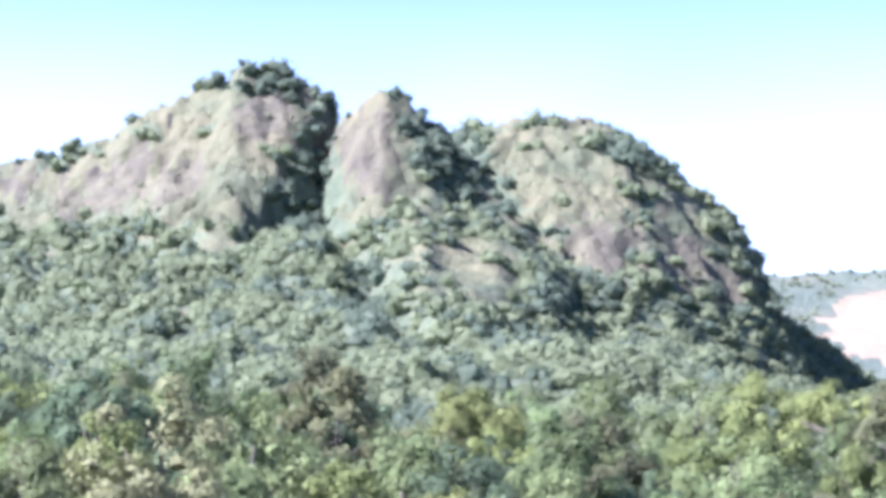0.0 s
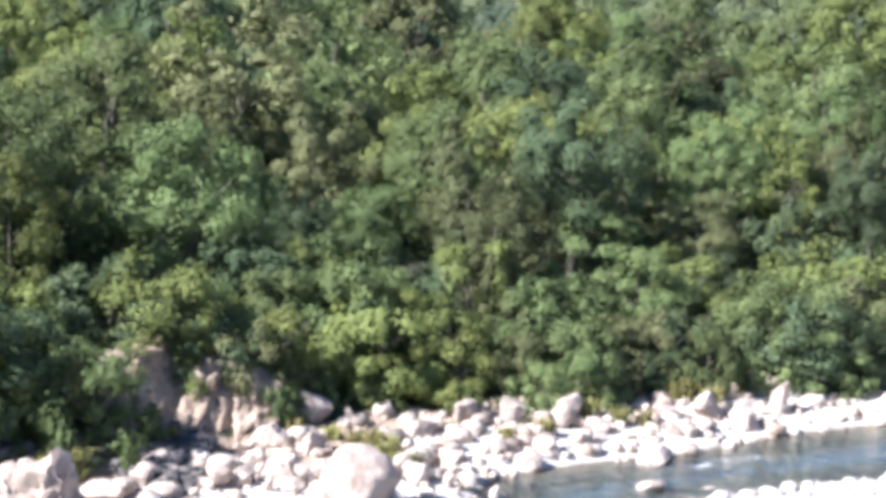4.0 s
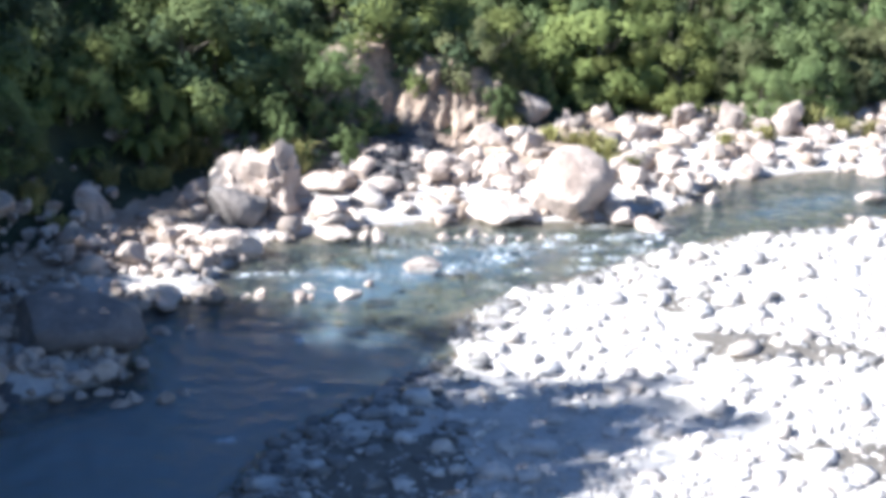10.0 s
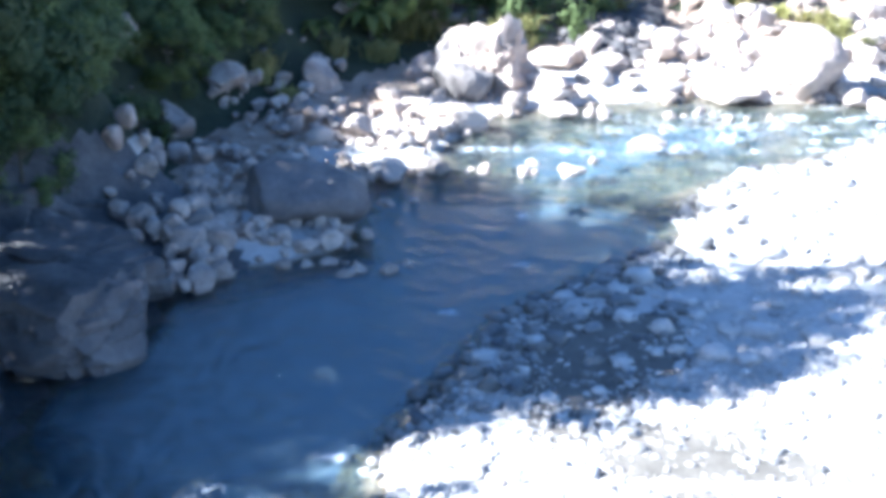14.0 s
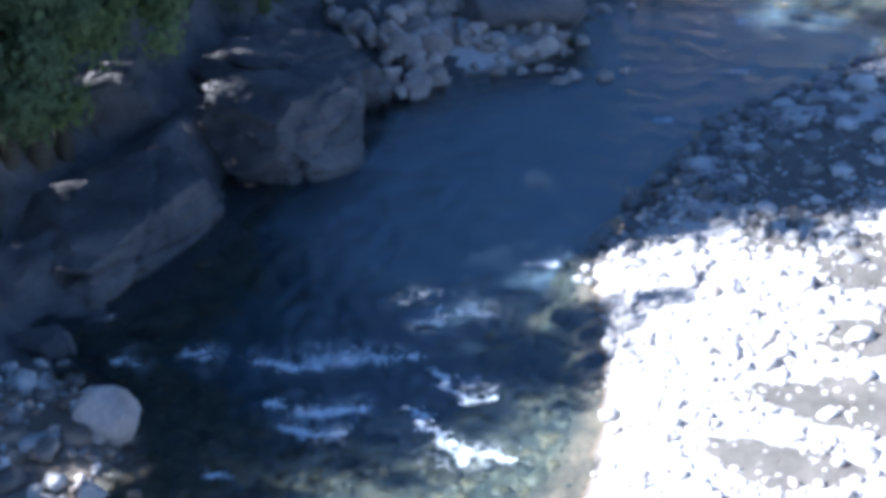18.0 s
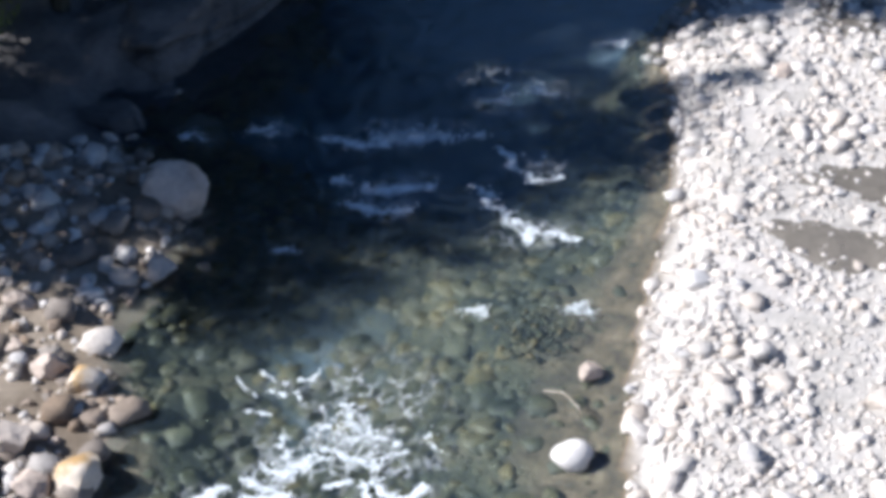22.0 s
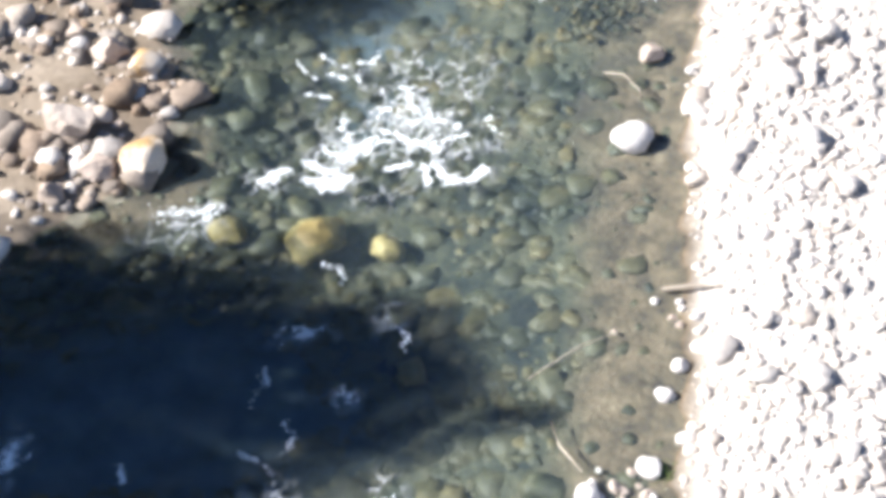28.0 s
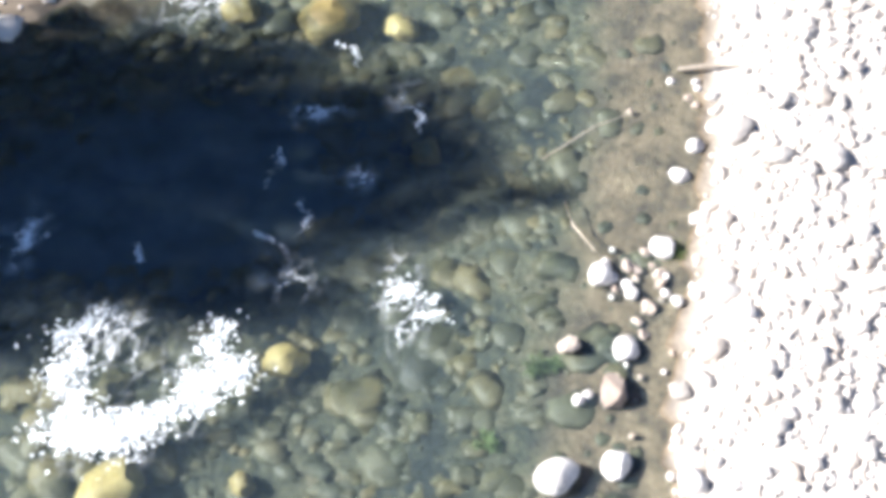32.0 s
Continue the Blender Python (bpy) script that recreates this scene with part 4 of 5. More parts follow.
OCHRE_ROCKS = [rock_mesh("sunken_boulder", 50 + k, ROCK_OCHRE, planes=12, level=3, rough=0.06, cut=(0.65, 0.95)) for k in range(3)]

FAR_BANK = [(-10.6, 79.5, 1.54, 0.77), (-8.6, 78.1, 2.26, 1.46), (-11.3, 70.2, 1.72, 0.88), (-8.1, 65.7, 2.78, 0.83), (-2.3, 66.3, 1.93, 0.78), (-0.3, 70.4, 1.03, 0.64), (0.2, 80.6, 1.55, 1.31), (2.4, 81.4, 2.47, 1.50), (5.5, 85.7, 1.37, 1.00), (-15.1, 65.8, 1.97, 1.13), (-14.3, 63.0, 1.89, 0.86), (-13.1, 66.3, 2.18, 0.66), (8.6, 90.9, 1.60, 1.05), (9.4, 84.0, 1.89, 1.35), (11.2, 82.7, 1.60, 1.22), (4.3, 80.0, 1.54, 0.90), (6.6, 77.2, 2.23, 1.05), (1.8, 76.4, 1.47, 0.86), (-1.8, 80.1, 1.54, 1.17)]
FAR_BANK2 = [(-6.9, 78.1, 0.76, 0.83), (-3.6, 77.3, 2.23, 0.79), (-12.0, 78.6, 1.53, 1.16), (-13.9, 70.0, 1.38, 0.80), (-8.3, 68.9, 2.02, 0.60), (-3.8, 72.4, 1.64, 1.03), (-0.2, 75.8, 0.98, 0.91), (-9.9, 73.8, 2.15, 0.88), (-7.9, 73.2, 1.66, 1.05), (13.1, 86.4, 1.34, 1.47), (-16.1, 58.5, 1.78, 1.02), (-13.8, 61.7, 1.85, 0.56), (-3.4, 66.4, 1.29, 0.85)]
MIDSTREAM = [(6.2, 72.9, 1.58, 0.51), (-10.0, 59.1, 1.47, 0.53), (-11.3, 56.7, 0.57, 0.32), (-13.2, 55.9, 0.57, 0.32), (-9.7, 60.8, 0.50, 0.25), (5.2, 69.8, 0.57, 0.27), (8.6, 73.2, 0.71, 0.22)]
LEFT_COVE = [(-21.9, 59.4, 1.96, 1.37), (-23.1, 65.1, 1.68, 0.74), (-16.7, 58.6, 2.19, 0.97), (-25.0, 52.7, 2.01, 1.34), (-24.7, 56.4, 2.00, 1.00), (-22.6, 49.7, 1.44, 0.65), (-20.8, 47.1, 1.20, 0.73), (-19.1, 46.5, 1.09, 0.55), (-20.3, 45.3, 1.74, 0.70), (-27.3, 54.0, 1.78, 1.74)]
NEAR_LEFT = [(-19.1, 24.2, 0.40, 0.24), (-17.4, 22.8, 0.82, 0.49), (-16.8, 23.4, 0.33, 0.20), (-19.1, 20.7, 0.65, 0.39), (-17.5, 19.3, 0.77, 0.46), (-16.7, 19.3, 0.76, 0.45), (-18.4, 19.5, 0.42, 0.25), (-15.4, 17.2, 0.95, 0.57), (-16.0, 16.7, 0.72, 0.43), (-17.0, 17.2, 1.17, 0.70), (-16.3, 17.8, 0.24, 0.15), (-16.4, 15.9, 0.57, 0.34)]
RIGHT_EDGE = [(-8.2, 20.9, 0.73, 0.44), (-8.7, 23.1, 0.55, 0.33), (-5.7, 16.6, 0.28, 0.18), (-6.0, 13.9, 0.42, 0.26), (-5.7, 14.2, 0.26, 0.16), (-5.5, 13.8, 0.24, 0.15), (-5.4, 14.7, 0.42, 0.26), (-5.9, 12.7, 0.42, 0.25), (-5.2, 12.9, 0.42, 0.25), (-5.7, 16.0, 0.33, 0.20), (-5.2, 13.7, 0.27, 0.16), (-5.2, 10.7, 0.62, 0.37), (-4.6, 11.2, 0.47, 0.28), (-5.0, 12.2, 0.58, 0.32), (-3.6, 11.3, 0.47, 0.28), (-7.8, 25.9, 0.53, 0.32), (-8.5, 33.8, 0.63, 0.22)]
SUNKEN = [(-12.0, 17.0, 1.18, 0.71), (-10.9, 17.3, 0.67, 0.40), (-9.4, 15.2, 0.55, 0.33), (-9.4, 11.0, 0.70, 0.42), (-10.5, 8.3, 1.10, 0.66), (-9.0, 9.1, 0.41, 0.25), (-13.5, 16.6, 0.74, 0.44)]


def set_rock(mesh, x, y, w, h, name, label, category, group, turn=None, z=None, sink=0.3, depth=0.85):
    ob = new(name, mesh)
    base = ground_at(x, y) if z is None else z
    ob.matrix_world = Matrix.Translation((x, y, base + h * (0.5 - sink))) @ pose(0, 0, 0, 0, 0, (x * 53 + y * 31) % 360 if turn is None else turn) @ Matrix.Diagonal((w * 0.5, w * 0.5 * depth, h * 0.65, 1))
    return tagged(ob, label, category, group)


def lay_boulders():
    for k, (x, y, w, h) in enumerate(FAR_BANK + FAR_BANK2):
        set_rock(PALE_ROCKS[k % 7], x, y, w, h, "boulder", "pale sunlit boulder on the far river bank", "boulder", "boulders of the far bank", sink=0.2)
    split = new("split_boulder")
    split.matrix_world = Matrix.Translation((-17.4, 63.2, ground_at(-17.4, 63.2)))
    tagged(split, "tall jagged split boulder, pinkish grey, at the cove", "boulder", "boulders of the far bank")
    for seed, x, y, z, w, d, h, tilt in ((81, 0.9, 0.2, 0.6, 1.25, 1.2, 2.0, -6), (85, -0.55, 0.0, 0.3, 1.5, 1.2, 1.55, 26), (86, -1.75, -0.3, 0.1, 1.1, 0.9, 0.9, 24), (87, 1.5, -0.5, 0.2, 0.8, 0.8, 1.2, 10), (88, 0.1, 0.3, 0.9, 0.8, 0.8, 1.5, 14)):
        slab = child("slab", rock_mesh("slab", seed, ROCK_PALE, planes=26, level=4, rough=0.3, cut=(0.4, 0.8)), split)
        slab.matrix_local = Matrix.Translation((x, y, z)) @ pose(0, 0, 0, 0, tilt, seed * 40) @ Matrix.Diagonal((w, d, h, 1))
    set_rock(rock_mesh("boulder", 82, ROCK_MID, planes=9, level=4, rough=0.07, cut=(0.42, 0.75), sharp=22), -17.2, 61.7, 3.0, 1.7, "boulder", "smooth grey boulder leaning on a taller one", "boulder", "boulders of the far bank", turn=40, sink=0.4)
    set_rock(rock_mesh("boulder", 83, ROCK_PALE, planes=14, level=4, rough=0.07, cut=(0.72, 0.95)), -5.6, 66.9, 3.4, 2.5, "boulder", "large rounded white boulder at the waterline", "boulder", "boulders of the far bank", turn=10, sink=0.2)
    set_rock(rock_mesh("boulder", 84, ROCK_PALE, planes=12, level=4, rough=0.05, cut=(0.7, 0.95)), -18.3, 24.9, 1.45, 1.0, "boulder", "smooth grey-blue boulder at the shaded waterline", "boulder", "boulders of the near bank", turn=15, z=-0.05, sink=0.1)
    for k, (x, y, w, h) in enumerate(MIDSTREAM):
        set_rock(PALE_ROCKS[(k * 3) % 7], x, y, w, h, "boulder", "white boulder standing in the stream", "boulder", "boulders in the river", z=-0.15, sink=0.1)
    for k, (x, y, w, h) in enumerate(LEFT_COVE):
        set_rock(PALE_ROCKS[(k * 2) % 7], x, y, w, h, "boulder", "grey-pink boulder in the shaded cove", "boulder", "boulders of the cove", sink=0.36)
    for k, (x, y, w, h) in enumerate(NEAR_LEFT):
        set_rock(RUST_ROCKS[k % 3] if k in (5, 7) else PALE_ROCKS[(k * 3) % 7], x, y, w, h, "boulder", "angular pale boulder among stones at the waterside", "boulder", "boulders of the near bank", sink=0.2)
    for k, (x, y, w, h) in enumerate(RIGHT_EDGE):
        set_rock(PALE_ROCKS[k % 7] if k % 3 == 1 else ROUND_ROCKS[k % 5], x, y, w, h, "river_stone", "smooth white stone at the edge of the gravel bar", "stone", "stones along the gravel bar", z=max(-0.04, ground_at(x, y)), sink=0.25)
    edge = random.Random(29)
    for x0, y0, spread, count in ((-5.35, 14.0, 0.3, 22), (-4.8, 12.6, 0.45, 12), (-6.3, 17.6, 0.25, 6), (-8.1, 26.2, 0.3, 5), (-8.9, 30.8, 0.4, 5)):
        for k in range(count):
            x, y, w = x0 + edge.gauss(0, spread), y0 + edge.gauss(0, spread), edge.uniform(0.1, 0.22)
            set_rock(PALE_ROCKS[k % 7] if k % 2 else ROUND_ROCKS[k % 5], x, y, w, w * 0.6, "river_stone", "small pale stone clustered at the wet edge of the bar", "stone", "stones along the gravel bar", z=max(-0.05, ground_at(x, y)), sink=0.2)
    for k, (x, y, w, h) in enumerate(SUNKEN):
        set_rock(OCHRE_ROCKS[k % 3], x, y, w, h, "sunken_boulder", "ochre algae-covered boulder just under the water", "boulder", "sunken boulders", z=-0.5, sink=0.3)
    lay_slabs()


def slab_mesh(seed, bedding, cracks):
    """A rock outcrop with flat split faces, ledges along its bedding and open cracks, of unit half size."""
    rng = random.Random(seed)
    bm = bmesh.new()
    bmesh.ops.create_icosphere(bm, subdivisions=5, radius=1.0)
    cuts = [(Vector((rng.gauss(0, 1), rng.gauss(0, 1), rng.gauss(0.2, 0.8))).normalized(), rng.uniform(0.5, 0.82)) for _ in range(11)]
    cuts.append((Vector((rng.uniform(-0.2, 0.2), rng.uniform(-0.2, 0.2), 1)).normalized(), 0.55))
    splits = [(Vector((rng.gauss(0, 1), rng.gauss(0, 1), rng.gauss(0, 0.35))).normalized(), rng.uniform(-0.5, 0.5)) for _ in range(cracks)]
    off = Vector((seed * 2.3, seed * 1.1, seed * 0.7))
    for v in bm.verts:
        p = v.co.copy()
        reach = min([d / max(1e-3, p.dot(n)) for n, d in cuts if p.dot(n) > 0.05] + [1.0])
        q = p * min(1.0, reach)
        q *= 1 + 0.07 * noise.fractal(q * 2.2 + off, 0.8, 2.0, 5)
        ledge = (q.z * bedding + 0.5 * noise.noise(q * 1.5 + off)) % 1.0
        q *= 1 - 0.035 * (ledge < 0.22)
        for n, d in splits:
            near = abs(q.dot(n) - d + 0.06 * noise.noise(q * 3 + off))
            if near < 0.05:
                q *= 1 - 0.1 * (1 - near / 0.05)
        v.co = q
    half = [max(abs(v.co[k]) for v in bm.verts) for k in range(3)]
    for v in bm.verts:
        v.co = Vector((v.co.x / half[0], v.co.y / half[1], v.co.z / half[2]))
    me = bpy.data.meshes.new("rock_slab")
    bm.to_mesh(me)
    bm.free()
    me.polygons.foreach_set("use_smooth", np.ones(len(me.polygons), bool))
    me.set_sharp_from_angle(angle=radians(32))
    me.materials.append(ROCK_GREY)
    return me


def lay_slabs():
    """The outcrop at the foot of the shaded bank: low shelf, split block, sloping tongue and the wall behind."""
    for k, (x, y, w, d, h, turn, label) in enumerate([
            (-22.5, 32.3, 8.6, 6.0, 1.9, 86, "broad low shelf of dark grey rock sloping into the river"), (-20.9, 38.1, 5.0, 4.4, 2.9, 60, "rounded grey rock block with an open crack at the waterline"),
            (-22.4, 41.0, 6.2, 3.8, 2.4, 22, "grey rock tongue tapering into the river beside a stone heap"), (-25.9, 35.4, 5.4, 3.4, 3.5, 75, "ribbed dark rock wall standing behind a low shelf"),
            (-25.6, 42.8, 5.2, 3.6, 3.0, 10, "dark rock slab under overhanging shrubs"), (-21.4, 27.3, 1.7, 1.3, 0.9, 30, "small dark rock at the foot of the outcrop"),
            # the last rock is added to darken bank ground that showed pale
            (-26.6, 30.0, 4.6, 3.6, 2.9, 50, "dark rock hump at the back of the shelf"), (-24.6, 45.3, 3.6, 2.8, 1.9, 40, "dark weathered rock beside the stone heap")]):
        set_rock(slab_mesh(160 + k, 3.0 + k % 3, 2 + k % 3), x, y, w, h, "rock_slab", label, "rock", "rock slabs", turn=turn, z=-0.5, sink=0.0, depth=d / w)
    set_rock(rock_mesh("boulder", 91, ROCK_MID, planes=9, level=4, rough=0.05, cut=(0.5, 0.85)), -18.7, 48.0, 4.7, 1.75, "boulder", "long smooth grey boulder with a flat sloping face in the cove", "boulder", "boulders of the cove", turn=8, z=-0.1, sink=0.0, depth=0.62)
    rng = random.Random(63)
    # heaps of loose stones: middle, half lengths, turn, count, rise towards the bank
    for cx, cy, a, b, turn, count, rise, low, high in [(-22.2, 46.9, 5.6, 1.9, 116, 95, 0.16, 0.35, 1.05), (-19.0, 56.6, 3.2, 1.9, 30, 46, 0.05, 0.4, 1.2), (-18.1, 52.6, 1.7, 0.45, 10, 12, 0.0, 0.4, 0.9),
                                                       (-22.6, 56.5, 2.6, 2.4, 0, 48, 0.05, 0.2, 0.8), (-20.9, 51.4, 2.2, 1.3, 20, 34, 0.05, 0.2, 0.7), (-24.0, 60.6, 2.2, 1.4, 30, 14, 0.05, 0.25, 0.8), (-18.0, 46.3, 2.2, 0.8, 35, 34, 0.0, 0.3, 0.8), (-11.5, 68.6, 4.5, 2.2, 35, 40, 0.1, 0.45, 1.3), (-3.5, 71.4, 6.0, 2.2, 40, 44, 0.1, 0.45, 1.3), (5.5, 80.6, 7.5, 2.0, 33, 40, 0.1, 0.5, 1.4)]:
        c, q = math.cos(radians(turn)), math.sin(radians(turn))
        for k in range(count):
            u, v = rng.uniform(-1, 1), rng.uniform(-1, 1)
            if u * u + v * v > 1:
                u, v = 0.6 * u, 0.6 * v
            x, y = cx + c * u * a - q * v * b, cy + q * u * a + c * v * b
            w = low + (high - low) * rng.random() ** 2.2
            h = w * rng.uniform(0.55, 0.8)
            far = cy > 62
            set_rock(HEAP_ROCKS[rng.randrange(6)], x, y, w, h, "bank_stone" if far else "heap_stone", "angular sunlit stone among boulders of the far bank" if far else "loose angular river stone in a heap on the cove bank", "stone", "loose stones of the far bank" if far else "heaped stones of the cove", turn=rng.uniform(0, 360), z=max(-0.05, ground_at(x, y)) + rise * rng.random() * 2, sink=0.25, depth=rng.uniform(0.7, 1.0))


lay_boulders()


# ---- cobbles: the nearest ones apart, the rest joined ----
def cobble_arrays(seed, worn=0.74, rough=0.13):
    """A rounded stone of 48 triangles and unit half size."""
    rng = np.random.RandomState(seed)
    idx, v, f = {}, [], []
    for axis in range(3):
        for side in (-1, 1):
            for i in range(2):
                for j in range(2):
                    q = []
                    for a, b in ((i, j), (i + 1, j), (i + 1, j + 1), (i, j + 1)):
                        p = [0, 0, 0]
                        p[axis], p[(axis + 1) % 3], p[(axis + 2) % 3] = side, a - 1, b - 1
                        p = tuple(p)
                        if p not in idx:
                            idx[p] = len(v)
                            v.append(p)
                        q.append(idx[p])
                    f.append(q if side > 0 else q[::-1])
    v = np.array(v, float)
    v /= np.linalg.norm(v, axis=1)[:, None] ** worn
    v *= 1 + 0.13 * rng.normal(size=(len(v), 1)) + rough * rng.normal(size=v.shape)
    return v / np.abs(v).max(), np.array(f)


COBBLES = [cobble_arrays(k) for k in range(6)]
ANGULAR = [cobble_arrays(20 + k, 0.6, 0.16) for k in range(6)]


def strew(seed, count, box, accept, sizes, flat=0.6):
    """Places and sizes of loose stones where accept(x, y) allows."""
    rng = np.random.RandomState(seed)
    x, y = rng.uniform(box[0], box[1], count), rng.uniform(box[2], box[3], count)
    ok = accept(x, y) > rng.uniform(0, 1, count)
    x, y = x[ok], y[ok]
    s = np.clip(sizes[0] * np.exp(rng.normal(0, sizes[1], len(x))), 0.03, sizes[2])
    z, _ = terrain(x, y)
    size = np.stack([s * rng.uniform(0.75, 1.25, len(x)), s * rng.uniform(0.7, 1.0, len(x)), s * flat * rng.uniform(0.75, 1.2, len(x))], 1)
    return np.stack([x, y, z + 0.3 * size[:, 2]], 1), size, rng.uniform(0, 6.28, len(x))


PEBBLES = [pebble_arrays(k) for k in range(6)]


def stuff(name, places, sizes, turns, material, label, category, forms=COBBLES):
    """Loose stones joined in one mesh, the small ones of a plainer form."""
    kind = np.arange(len(places)) % 6
    small = sizes[:, 0] < 0.085
    parts = []
    for k in range(6):
        v, f = forms[k]
        for shape, chosen in (((v, np.concatenate([f[:, [0, 1, 2]], f[:, [0, 2, 3]]]) if f.shape[1] == 4 else f), (kind == k) & ~small), (PEBBLES[k], (kind == k) & small)):
            if chosen.any():
                parts.append(scatter(*shape, places[chosen], sizes[chosen], turns[chosen]))
    return tagged(new(name, mesh_of(name, *join(parts), [material])), label, category, kind="stuff")


SAND_PATCHES = [(-7.8, 40.6, 2.7, 4.6), (2.2, 52.5, 3.2, 1.6), (-4.4, 36.2, 3.2, 1.7), (-3.4, 33.2, 3.2, 1.6), (-4.8, 30.3, 2.4, 1.2), (4.6, 44.5, 2.2, 1.4), (-5.6, 27.9, 1.9, 0.9), (-0.6, 56.5, 2.0, 1.2)]


def in_sand(x, y):
    inside = np.zeros(np.shape(x))
    for a, b, rx, ry in SAND_PATCHES:
        inside = np.maximum(inside, 1 - step(np.hypot((x - a) / rx, (y - b) / ry) + 0.25 * soft_noise(x, y, 1.5, 52, 2), 0.75, 1.05))
    return inside


def lay_sand():
    for k, (a, b, rx, ry) in enumerate(SAND_PATCHES):
        ang, rad = np.meshgrid(np.linspace(0, 2 * np.pi, 33)[:-1], np.linspace(0.02, 1, 8))
        wob = 1 + 0.18 * np.sin(3 * ang + k) + 0.1 * np.sin(7 * ang + 2 * k)
        x, y = a + rx * rad * wob * np.cos(ang), b + ry * rad * wob * np.sin(ang)
        z = terrain(x, y)[0] + 0.05 * (1 - rad ** 3) - 0.03 * rad
        q = np.array([(i * 32 + j, i * 32 + (j + 1) % 32, (i + 1) * 32 + (j + 1) % 32, (i + 1) * 32 + j) for i in range(7) for j in range(32)])
        tagged(new("sand_patch", mesh_of("sand_patch", np.stack([x, y, z], -1).reshape(-1, 3), q[:, ::-1], [SAND])), "grey-brown silty sand between the cobbles", "sand", "sand patches")


lay_sand()


def on_bar(x, y):
    dr, _ = to_line(x, y, RIGHT_SHORE)
    dl, _ = to_line(x, y, LEFT_SHORE)
    return (~in_river(x, y) & (dr < dl) & (x < 2 + 0.28 * y)).astype(float) * step(dr, 0.16, 0.4) * (0.45 + 0.55 * step(soft_noise(x, y, 6.0, 51, 3), -0.5, 0.1)) * (1 - (0.8 - 0.35 * step(y, 35, 37)) * in_sand(x, y))


def on_left(x, y):
    dl, nl = to_line(x, y, LEFT_SHORE)
    dr, _ = to_line(x, y, RIGHT_SHORE)
    cliff = (nl > 27) & (nl < 43)
    return (~in_river(x, y) & (dl < dr) & (dl < 9) & ~cliff & (x > -0.62 * y - 8)) * np.where((nl > 43) & (nl < 61), 1.3 - 0.25 * np.clip(dl - 1, 0, 5), 1.0)


def on_bed(x, y):
    return in_river(x, y) * (x > -0.75 * y - 6) * np.where(terrain(x, y)[0] > -0.22, 0.22, 1.0) * (terrain(x, y)[0] > -0.95)


def on_margin(x, y):
    dr, _ = to_line(x, y, RIGHT_SHORE)
    wide = 1.7 + 0.9 * step(y, 31, 36) * (1 - step(y, 46, 52))
    return (dr < wide) * (1 - 0.85 * dr / wide) * (~in_river(x, y) | (dr < 0.25)) * step(y, 33, 36)


